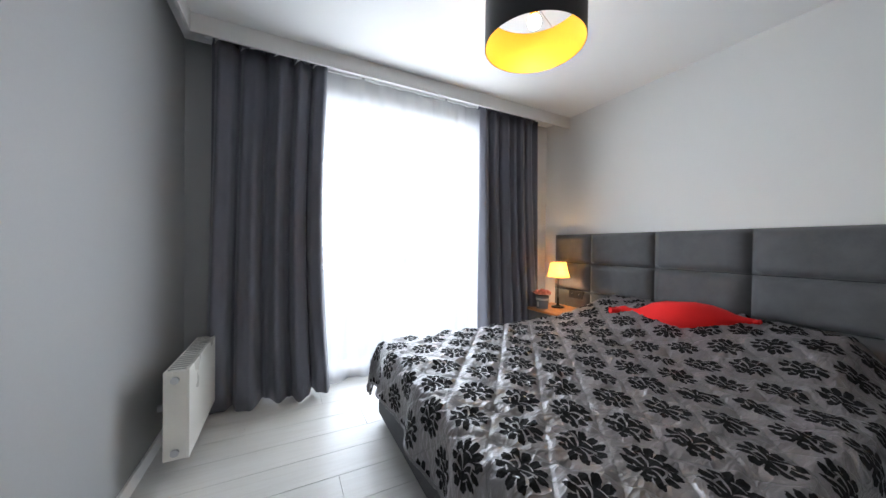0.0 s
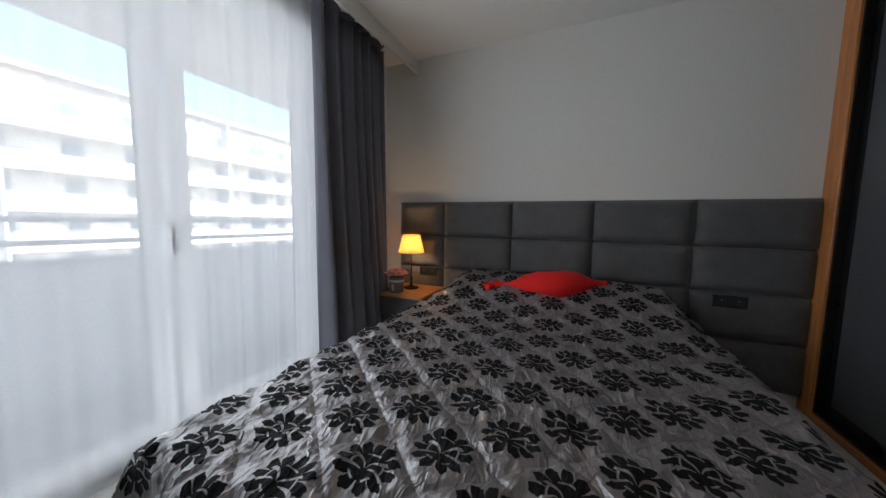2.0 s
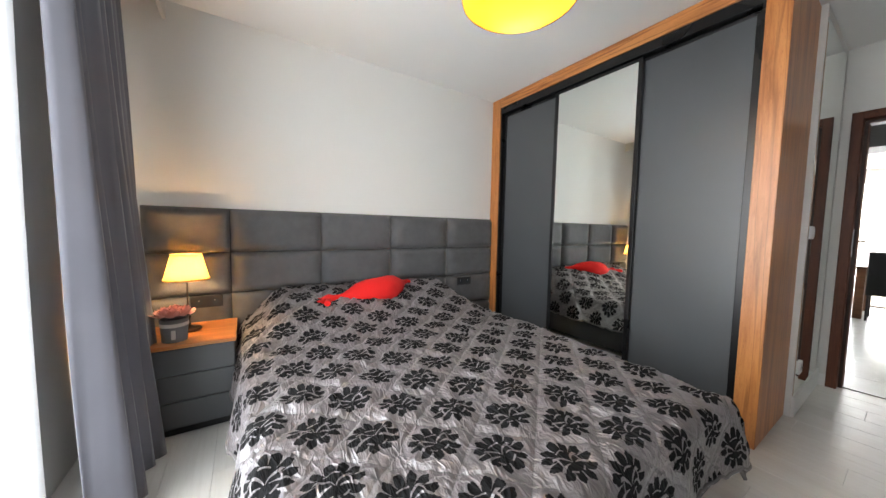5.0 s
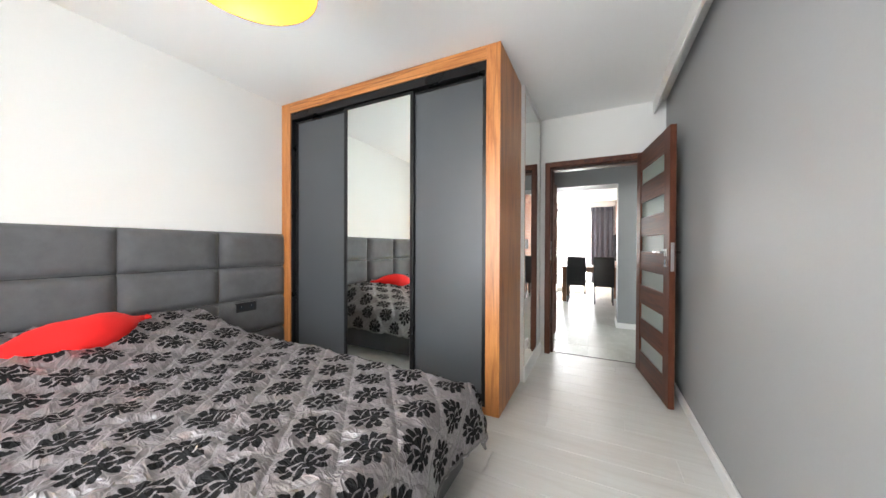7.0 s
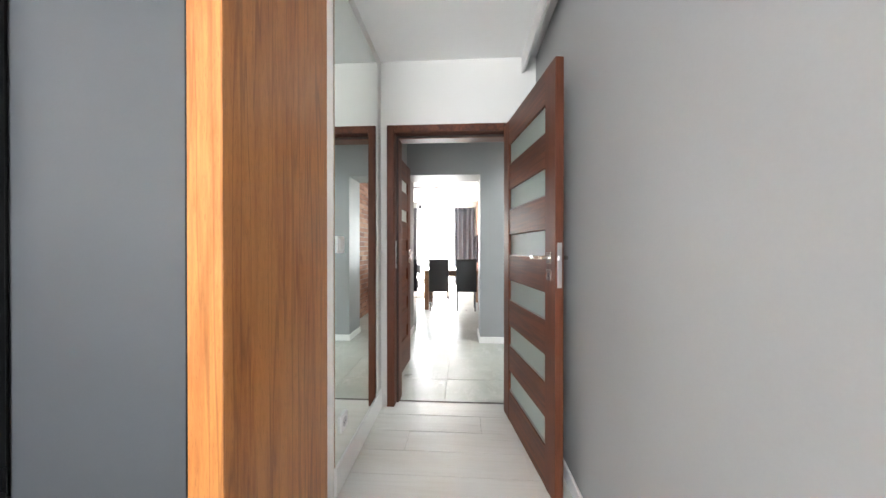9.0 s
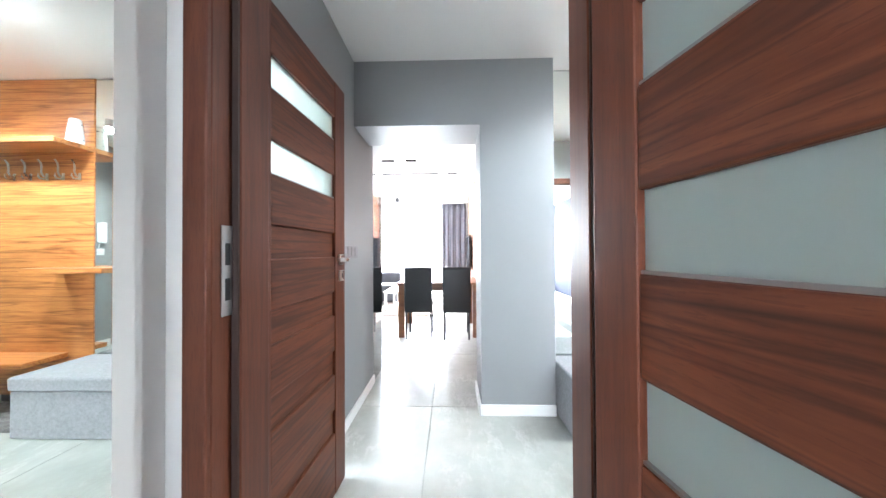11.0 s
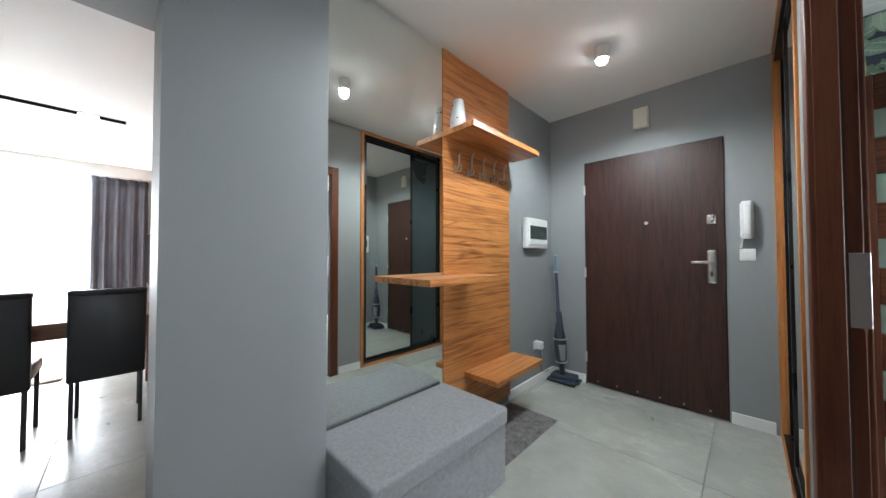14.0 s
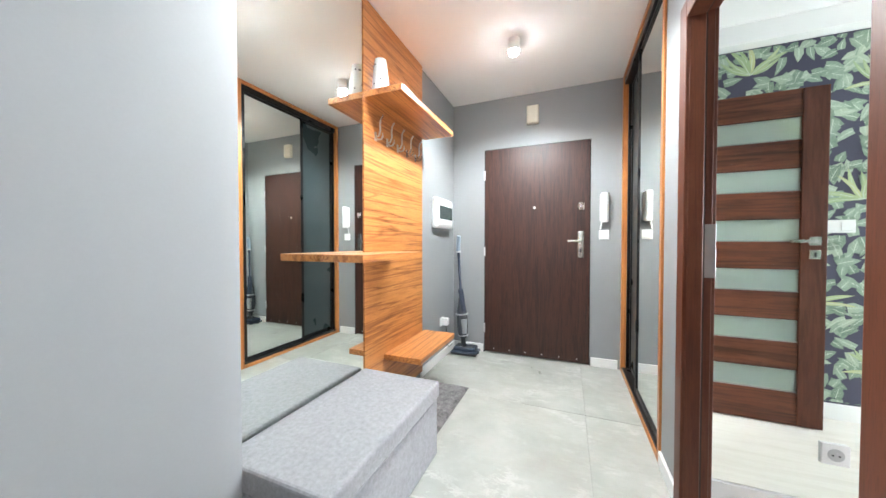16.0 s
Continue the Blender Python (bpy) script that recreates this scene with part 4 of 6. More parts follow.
def bedspread():
    """Quilted cloth laid over the bed and folded down at the foot and both sides."""
    length, width = BX1 - BX0 + 0.05, BY1 - BY0 + 0.08
    drop_foot, drop_far, drop_near = 0.23, 0.26, 0.19
    step = 0.0125
    na, nb = int((length + drop_foot) / step), int((width + drop_far + drop_near) / step)
    rad = 0.075

    def fold(s):
        """How far out and how far down the cloth is s metres past the start of a rounded edge."""
        if s <= 0:
            return 0.0, 0.0
        arc = rad * math.pi / 2
        if s < arc:
            t = s / rad
            return rad * math.sin(t), rad * (1 - math.cos(t))
        return rad + 0.15 * (s - arc), rad + 0.985 * (s - arc)

    verts, uvs = [], []
    for j in range(na + 1):
        a = j * step
        for i in range(nb + 1):
            b = i * step - drop_near
            oa, da = fold(a - (length - rad))
            o1, d1 = fold(b - (width - rad))
            o0, d0 = fold(-b + rad)
            xx = BX1 - 0.02 - min(a, length - rad) - oa + 0.05 * b * a / (width * length)
            yb = min(max(b, rad), width - rad)
            yy = BY0 - 0.04 + yb + o1 - o0
            down = max(da, d1 + d0) + 0.38 * min(da, d1 + d0)
            hump = 0.0
            h = max(0.0, 1 - a / 0.78)
            across = min(1.0, max(0.0, (min(b, width - b) - 0.03) / 0.22))
            hump = 0.17 * (h * h * (3 - 2 * h)) ** 0.8 * (across * across * (3 - 2 * across))
            p = Vector((a, b, 0.0))
            side = min(1.0, (da + d1 + d0) / 0.2)
            ruck = (1 - abs(noise.noise(Vector((a * 7 + b * 2, b * 13 - a * 4, 5.0))))) ** 4
            wr = 0.011 * noise.noise(p * 6.0) + 0.010 * noise.noise(p * 14.0 + Vector((4, 0, 1))) + 0.004 * noise.noise(p * 34.0) + 0.012 * ruck * (0.35 + 0.65 * min(1.0, max(0.0, b / width))) * (1.25 - 0.6 * a / length)
            crease = 0.014 * (1 - abs(noise.noise(Vector((a * 5 + b * 3, b * 9 - a * 3, 2.0))))) ** 6
            ga = abs((a / PITCH_A + b / PITCH_B + 10) % 1.0 - 0.5)
            gb = abs((a / PITCH_A - b / PITCH_B + 10) % 1.0 - 0.5)
            seam = math.exp(-(ga / 0.06) ** 2) + math.exp(-(gb / 0.06) ** 2)
            sag = 0.022 * (a / length) ** 2 + 0.035 * max(0.0, 1 - b / width) ** 2
            z = 0.525 + hump - down + wr + crease - sag - 0.007 * min(seam, 1.2) + 0.02 * math.sin(math.pi * min(1, max(0, b / width)))
            ripple = 0.022 * side * math.sin(14 * (a if (d1 + d0) > da else b) + 2 * noise.noise(p * 3))
            if da > max(d1, d0):
                xx -= ripple
            else:
                yy += ripple * (1 if d1 > d0 else -1)
            verts.append((xx, yy, max(z, 0.022 + 0.01 * abs(wr))))
            uvs.append((a, b))
    faces = [(j * (nb + 1) + i, j * (nb + 1) + i + 1, (j + 1) * (nb + 1) + i + 1, (j + 1) * (nb + 1) + i) for j in range(na) for i in range(nb)]
    me = bpy.data.meshes.new("bedspread")
    me.from_pydata(verts, [], faces)
    layer = me.uv_layers.new(name="cloth")
    for loop in me.loops:
        layer.data[loop.index].uv = uvs[loop.vertex_index]
    for p in me.polygons:
        p.use_smooth = True
    me.materials.append(QUILT)
    ob = tagged(new("bedspread", me), "quilted grey satin bedspread with black flocked rosettes on the bed", "bedspread")
    md = ob.modifiers.new("thickness", "SOLIDIFY")
    md.thickness, md.offset = 0.012, -1.0
    edges = [[j * (nb + 1) for j in range(0, na + 1, 2)], [j * (nb + 1) + nb for j in range(0, na + 1, 2)], [na * (nb + 1) + i for i in range(0, nb + 1, 2)]]
    for run in edges:
        bm = bmesh.new()
        sweep(bm, [Vector(verts[k]) - Vector((0, 0, 0.004)) for k in run], 0.0075, 6)
        part("hem", bm, HEM, ob, "stitched satin hem", 60)


bedspread()


def red_cushion():
    """Plush toy: oval body, thin neck and a fringed head, a small tuft at the other end."""
    prof = [(-0.40, 0.012), (-0.385, 0.03), (-0.365, 0.042), (-0.34, 0.048), (-0.315, 0.036), (-0.28, 0.031), (-0.24, 0.036), (-0.20, 0.056), (-0.14, 0.090), (-0.06, 0.117), (0.03, 0.128), (0.11, 0.123), (0.19, 0.104), (0.25, 0.078), (0.29, 0.054), (0.33, 0.038), (0.36, 0.031), (0.38, 0.026), (0.395, 0.014)]
    bm = bmesh.new()
    n = 24
    rings = []
    for s, r in prof:
        lift = 0.0
        ring = []
        for k in range(n):
            t = 2 * math.pi * k / n
            flat = 0.9 if r > 0.05 else 0.85
            wob = 1 + 0.05 * math.sin(3 * t + s * 20)
            side = -0.075 * math.exp(-((s - 0.04) / 0.20) ** 2) + 0.05 * max(0.0, (s - 0.22) / 0.17)
            ring.append(bm.verts.new((s, side + r * math.cos(t) * wob, r * flat * math.sin(t) * wob + lift)))
        rings.append(ring)
    for lo, hi in zip(rings, rings[1:]):
        for k in range(n):
            bm.faces.new((lo[k], lo[(k + 1) % n], hi[(k + 1) % n], hi[k]))
    bm.faces.new(list(reversed(rings[0])))
    bm.faces.new(rings[-1])
    for ang, ln in ((-58, 0.10), (-24, 0.095), (14, 0.10), (50, 0.09)):
        d = Vector((-math.cos(radians(ang)), math.sin(radians(ang)), 0.05))
        st = Vector((-0.355, 0.02 * math.sin(radians(ang)), 0))
        sweep(bm, [st + d * ln * f for f in (0, 0.4, 0.75, 0.95, 1.0)], 0.021)
    for ang in (-35, 20):
        d = Vector((math.cos(radians(ang)), math.sin(radians(ang)), 0.2))
        sweep(bm, [Vector((0.36, 0.03, 0)) + d * f for f in (0, 0.02, 0.04, 0.048)], 0.013)
    a, b = Vector((2.51, 1.575, 0.652)), Vector((2.67, 0.88, 0.694))
    way = (b - a).normalized()
    q = way.to_track_quat("X", "Z").to_matrix().to_4x4()
    solid("plush_cushion", bm, RED, "bright red plush cushion with narrow neck lying on the bed", "cushion", smooth=60, m=Matrix.Translation((a + b) / 2) @ q)


red_cushion()


def nightstand():
    root = thing("nightstand", 2.395, 2.12, 0, "graphite nightstand with three drawers and walnut top", "nightstand")
    w, d, h = 0.485, 0.44, 0.50
    part("body", boxes((0.02, 0.0, 0.05, d, w, h), bevel=0.002), DOOR_GREY, root)
    part("plinth", boxes((0.04, 0.02, 0.0, d, w - 0.02, 0.05)), DARK_BASE, root)
    for i in range(3):
        z = 0.055 + i * 0.149
        part("drawer_front", boxes((0.0, 0.004, z, 0.02, w - 0.004, z + 0.143), bevel=0.002), DOOR_GREY, root)
    part("top", boxes((-0.012, -0.006, h, d, w + 0.004, h + 0.022), bevel=0.002), WALNUT_Y, root, "walnut veneer top")


nightstand()


def table_lamp():
    root = thing("table_lamp", 2.66, 2.36, 0.522, "small table lamp with lit cream cone shade on the nightstand", "table lamp")
    bm = bmesh.new()
    lathe(bm, [(0.0, 0.0), (0.062, 0.0), (0.066, 0.006), (0.062, 0.014), (0.03, 0.02), (0.014, 0.03), (0.010, 0.05), (0.010, 0.07), (0.016, 0.085), (0.008, 0.10), (0.005, 0.13), (0.005, 0.31), (0.0, 0.31)], 28)
    part("base", bm, plain("dark_bronze", (0.035, 0.026, 0.02), 0.35, metal=0.7), root, "dark bronze turned foot", 40)
    bm = bmesh.new()
    lathe(bm, [(0.112, 0.312), (0.074, 0.466), (0.072, 0.466), (0.110, 0.312)], 40)
    sh = part("shade", bm, SHADE_CREAM, root, "lit cream fabric shade", 60)
    for r, z in ((0.1135, 0.312), (0.0755, 0.459)):
        bm = bmesh.new()
        lathe(bm, [(r, z), (r + 0.001, z + 0.008), (r - 0.003, z + 0.008), (r - 0.003, z)], 40)
        part("piping", bm, SHADE_CREAM, sh, smooth=60)
    bm = bmesh.new()
    bmesh.ops.create_uvsphere(bm, u_segments=16, v_segments=10, radius=0.022, matrix=pose(0, 0, 0.337))
    part("bulb", bm, BULB, root, "glowing bulb", 60)


table_lamp()


def flower_box():
    root = thing("flower_box", 2.485, 2.40, 0.522, "grey round box of pink roses with a pale ribbon", "flower box")
    bm = bmesh.new()
    lathe(bm, [(0.0, 0.0), (0.056, 0.0), (0.064, 0.125), (0.060, 0.125), (0.054, 0.11), (0.0, 0.11)], 32)
    part("box", bm, POT_GREY, root, smooth=40)
    bm = bmesh.new()
    lathe(bm, [(0.0622, 0.085), (0.0634, 0.105), (0.0644, 0.105), (0.0632, 0.085)], 32)
    part("ribbon", bm, plain("pale_satin_ribbon", (0.62, 0.6, 0.58), 0.4), root, "pale satin ribbon", 60)
    bm = boxes((-0.066, -0.012, 0.02, -0.0555, 0.006, 0.07), bevel=0.001)
    part("bow", bm, bpy.data.materials["pale_satin_ribbon"], root)
    rng = random.Random(5)
    for k in range(7):
        t = 2 * math.pi * k / 6
        cx, cy = (0.0, 0.0) if k == 6 else (0.052 * math.cos(t), 0.052 * math.sin(t))
        bm = bmesh.new()
        for ring in range(4):
            r = 0.009 + ring * 0.0096
            for s in range(5):
                an = 2 * math.pi * s / 5 + ring * 0.6 + rng.uniform(-0.2, 0.2)
                m = pose(cx, cy, 0.146 + (0.014 if k == 6 else 0) + 0.010 * (4 - ring) * 0.55) @ Matrix.Rotation(an, 4, "Z") @ Matrix.Translation((r, 0, 0)) @ Matrix.Rotation(radians(18 + ring * 14), 4, "Y") @ Matrix.Diagonal((0.0022, 0.012 + ring * 0.0026, 0.020, 1))
                bmesh.ops.create_icosphere(bm, subdivisions=1, radius=1.0, matrix=m)
        part("rose", bm, PINK, root, smooth=80)


flower_box()


def pendant_lamp():
    root = thing("pendant_lamp", LAMP_X, LAMP_Y, CEIL_Z, "black drum pendant lamp with gold lining and lit bulb", "pendant lamp")
    z0, z1, r = 2.068 - CEIL_Z, 2.28 - CEIL_Z, 0.225
    bm = bmesh.new()
    lathe(bm, [(r, z0), (r, z1), (r - 0.002, z1), (r - 0.002, z0)], 64)
    sh = part("shade", bm, SHADE_BLACK, root, "black cloth drum shade", 60)
    bm = bmesh.new()
    lathe(bm, [(r - 0.0025, z0 + 0.002), (r - 0.0025, z1 - 0.002), (r - 0.0032, z1 - 0.002), (r - 0.0032, z0 + 0.002)], 64)
    part("lining", bm, GOLD, sh, "gold foil lining", 60)
    bm = bmesh.new()
    lathe(bm, [(0.0, 0.0), (0.05, 0.0), (0.048, -0.022), (0.01, -0.026), (0.0, -0.026)], 28)
    part("ceiling_rose", bm, BLACK, root, smooth=40)
    bm = bmesh.new()
    rod(bm, (0, 0, -0.02), (0, 0, z1 - 0.03), 0.003, n=8)
    part("cord", bm, BLACK, root)
    bm = bmesh.new()
    rod(bm, (0, 0, z1 + 0.0), (0, 0, z1 - 0.07), 0.018, n=16)
    part("lamp_holder", bm, GOLD, root, smooth=40)
    for k in range(3):
        t = 2 * math.pi * k / 3 + 0.4
        bm = bmesh.new()
        rod(bm, (0.016 * math.cos(t), 0.016 * math.sin(t), z1 - 0.01), ((r - 0.002) * math.cos(t), (r - 0.002) * math.sin(t), z1 - 0.006), 0.002, n=6)
        part("spoke", bm, STEEL, root)
    bm = bmesh.new()
    bmesh.ops.create_uvsphere(bm, u_segments=20, v_segments=12, radius=0.03, matrix=pose(0, 0, z1 - 0.10))
    part("bulb", bm, BULB, root, "glowing round bulb", 60)


pendant_lamp()


def wardrobe():
    """Built-in three-door wardrobe in a walnut surround."""
    root = thing("wardrobe", 0.684, -0.245, 0, "built-in wardrobe with walnut surround and three sliding doors", "wardrobe")
    w, d, h = EX - 0.684 - 0.002, 0.64, CEIL_Z - 0.002
    part("side_panel", boxes((0.0, -d, 0, 0.10, 0.0, h), bevel=0.002), WALNUT_V, root, "walnut side panel with streaky upright grain")
    part("side_panel", boxes((w - 0.12, -0.16, 0, w, 0.0, h), bevel=0.002), WALNUT_V, root)
    part("top_panel", boxes((0.10, -0.16, h - 0.095, w - 0.12, 0.0, h), bevel=0.002), WALNUT_H, root)
    part("bottom_panel", boxes((0.10, -0.16, 0, w - 0.12, 0.0, 0.045), bevel=0.002), WALNUT_H, root)
    part("inner_frame", boxes((0.10, -0.15, 0.045, 0.115, -0.012, h - 0.095), (w - 0.135, -0.15, 0.045, w - 0.12, -0.012, h - 0.095), (0.115, -0.15, h - 0.16, w - 0.135, -0.012, h - 0.095), (0.115, -0.15, 0.045, w - 0.135, -0.012, 0.06)), BLACK_METAL, root, "black metal track frame")
    part("carcass", boxes((0.10, -d, 0.045, w, -0.17, h - 0.01)), DARK_BASE, root)
    x0, x1 = 0.115, w - 0.135
    cuts = [x0, 0.72, 1.395, x1]
    for i, (a, b) in enumerate(zip(cuts, cuts[1:])):
        y = -0.035 if i == 1 else -0.066
        a2, b2 = a - (0.02 if i == 1 else 0), b + (0.02 if i == 1 else 0)
        if i == 0:
            b2 += 0.02
        if i == 2:
            a2 -= 0.02
        z0, z1 = 0.062, h - 0.17
        door = part("sliding_door", boxes((a2, y - 0.014, z0, a2 + 0.03, y + 0.014, z1), (b2 - 0.03, y - 0.014, z0, b2, y + 0.014, z1), (a2 + 0.03, y - 0.012, z1 - 0.02, b2 - 0.03, y + 0.012, z1), (a2 + 0.03, y - 0.012, z0, b2 - 0.03, y + 0.012, z0 + 0.05), bevel=0.003, seg=2), BLACK_METAL, root, "black door profile")
        part("door_panel", boxes((a2 + 0.028, y - 0.006, z0 + 0.048, b2 - 0.028, y + 0.006, z1 - 0.018)), MIRROR if i == 1 else DOOR_GREY, door, "full-height mirror pane" if i == 1 else "matt graphite panel")


wardrobe()


def wall_mirror(name, m, w, h, label):
    """Frameless mirror in its local xz plane, looking along -y."""
    ob = solid(name, boxes((0, 0, 0, w, 0.005, h), bevel=0.001), MIRROR, label, "mirror")
    ob.matrix_world = m
    return ob


wall_mirror("wall_mirror", pose(0.649, -0.885, 0.14, 0, 0, -90), 0.745, 2.33, "tall frameless mirror on the wall beside the wardrobe")


def switch_plate(m, n, label, group, socket=False):
    """Wall plate in its local xz plane, looking along -y."""
    root = tagged(new("socket" if socket else "light_switch"), label, "socket" if socket else "switch", group)
    root.matrix_world = m
    w = 0.081 * n
    part("plate", boxes((-w / 2, -0.010, -0.0405, w / 2, 0, 0.0405), bevel=0.003, seg=2), PLASTIC, root)
    for k in range(n):
        c = -w / 2 + 0.0405 + k * 0.081
        if socket:
            bm = bmesh.new()
            rod(bm, (c, -0.0115, 0), (c, -0.0085, 0), 0.024, n=24)
            cup = part("socket_cup", bm, plain("socket_well_grey", (0.5, 0.5, 0.5), 0.4), root, smooth=40)
            bm = bmesh.new()
            rod(bm, (c, -0.017, 0.010), (c, -0.010, 0.010), 0.003, n=8)
            part("earth_pin", bm, STEEL, cup)
            for o in (-0.0095, 0.0095):
                bm = bmesh.new()
                rod(bm, (c + o, -0.0122, -0.002), (c + o, -0.011, -0.002), 0.0035, n=8)
                part("socket_hole", bm, BLACK, cup)
        else:
            part("rocker", boxes((c - 0.027, -0.014, -0.027, c + 0.027, -0.009, 0.027), bevel=0.002), PLASTIC, root)
    return root


switch_plate(pose(0.649, -0.94, 1.19, 0, 0, -90), 1, "white rocker switch set into the mirror edge", "bedroom switches")
switch_plate(pose(0.649, -0.98, 0.31, 0, 0, -90), 1, "white wall socket set low in the mirror", "bedroom sockets", True)

# ---- hall things ----
wall_mirror("hall_mirror", pose(-0.702, RY + 0.018, 0.06, 0, 0, 180), 0.833, 2.475, "tall frameless hall mirror above the grey bench")


def coat_panel():
    """Walnut wall panel with three shelves and five hooks."""
    root = thing("coat_rack_panel", -2.317, RY + 0.002, 0.0, "walnut wall panel with three shelves and five coat hooks", "coat rack")
    w = 0.779
    part("panel", boxes((0, 0, 0.06, w, 0.022, CEIL_Z - 0.004), bevel=0.0015), WALNUT_H, root, "walnut panel with streaky level grain")
    part("top_shelf", boxes((-0.035, 0.022, 1.962, w, 0.274, 1.998), bevel=0.002), WALNUT_H, root)
    part("middle_shelf", boxes((0.517, 0.022, 1.026, 1.13, 0.271, 1.062), bevel=0.002), WALNUT_H, root)
    part("low_shelf", boxes((-0.038, 0.022, 0.359, 0.577, 0.288, 0.395), bevel=0.002), WALNUT_H, root)
    for i in range(5):
        x = w - 0.115 - i * 0.133
        bm = boxes((x - 0.010, 0.022, 1.745, x + 0.010, 0.028, 1.80), bevel=0.002)
        sweep(bm, [(x, 0.026, 1.775), (x, 0.045, 1.77), (x, 0.06, 1.80), (x, 0.058, 1.84), (x, 0.062, 1.87), (x, 0.08, 1.895)], 0.0055)
        sweep(bm, [(x, 0.026, 1.765), (x, 0.045, 1.75), (x, 0.066, 1.75), (x, 0.078, 1.768), (x, 0.076, 1.785)], 0.0055)
        part("hook", bm, CHROME, root, "bent chrome coat hook", 50)


coat_panel()


def vase(x, y):
    root = thing("oil_burner", x, y, 2.0, "white ceramic tapered lantern on the top shelf", "lantern")
    bm = bmesh.new()
    lathe(bm, [(0.0, 0.0), (0.046, 0.0), (0.05, 0.01), (0.048, 0.06), (0.041, 0.13), (0.036, 0.17), (0.034, 0.188), (0.028, 0.192), (0.0, 0.19)], 36)
    part("body", bm, CERAMIC, root, smooth=50)
    rng = random.Random(2)
    for k in range(10):
        t, z = rng.uniform(0, 6.28), rng.choice((0.035, 0.06, 0.15))
        r = 0.0475 if z < 0.1 else 0.0395
        bm = bmesh.new()
        d = Vector((math.cos(t), math.sin(t), 0))
        rod(bm, d * (r - 0.004) + Vector((0, 0, z)), d * (r + 0.002) + Vector((0, 0, z)), 0.0055, n=8)
        part("hole", bm, POT_GREY, root, "small pierced hole")


vase(-1.60, -3.37)


def bench():
    root = thing("storage_bench", -1.115, -3.20, 0, "grey fabric folding storage bench under the hall mirror", "bench")
    part("box", boxes((-0.405, -0.235, 0.004, 0.405, 0.225, 0.30), bevel=0.006, seg=2), BENCH, root)
    part("lid", boxes((-0.415, -0.243, 0.302, 0.415, 0.235, 0.388), bevel=0.014, seg=3), BENCH, root)


bench()


def doormat():
    bm = bmesh.new()
    rng = random.Random(8)
    nx, ny = 40, 24
    x0, x1, y0, y1 = -2.30, -1.50, -3.44, -3.04
    grid = [[bm.verts.new((x0 + (x1 - x0) * i / nx, y0 + (y1 - y0) * j / ny, 0.012 + rng.uniform(-0.003, 0.004) if 0 < i < nx and 0 < j < ny else 0.002)) for i in range(nx + 1)] for j in range(ny + 1)]
    for j in range(ny):
        for i in range(nx):
            bm.faces.new((grid[j][i], grid[j][i + 1], grid[j + 1][i + 1], grid[j + 1][i]))
    solid("doormat", bm, MAT_DARK, "mottled grey pile doormat on the hall tiles", "doormat", smooth=80)


doormat()


def fuse_box():
    root = thing("fuse_box", -2.753, RY, 1.39, "white wall fuse box with dark window", "fuse box")
    part("case", boxes((-0.198, 0, -0.138, 0.198, 0.055, 0.138), bevel=0.018, seg=3), PLASTIC, root)
    part("door", boxes((-0.165, 0.055, -0.105, 0.165, 0.063, 0.105), bevel=0.008, seg=2), PLASTIC, root)
    part("window", boxes((-0.152, 0.063, -0.055, 0.158, 0.066, 0.065), bevel=0.003), plain("smoked_green_window", (0.03, 0.05, 0.045), 0.12), root, "smoked window")


fuse_box()


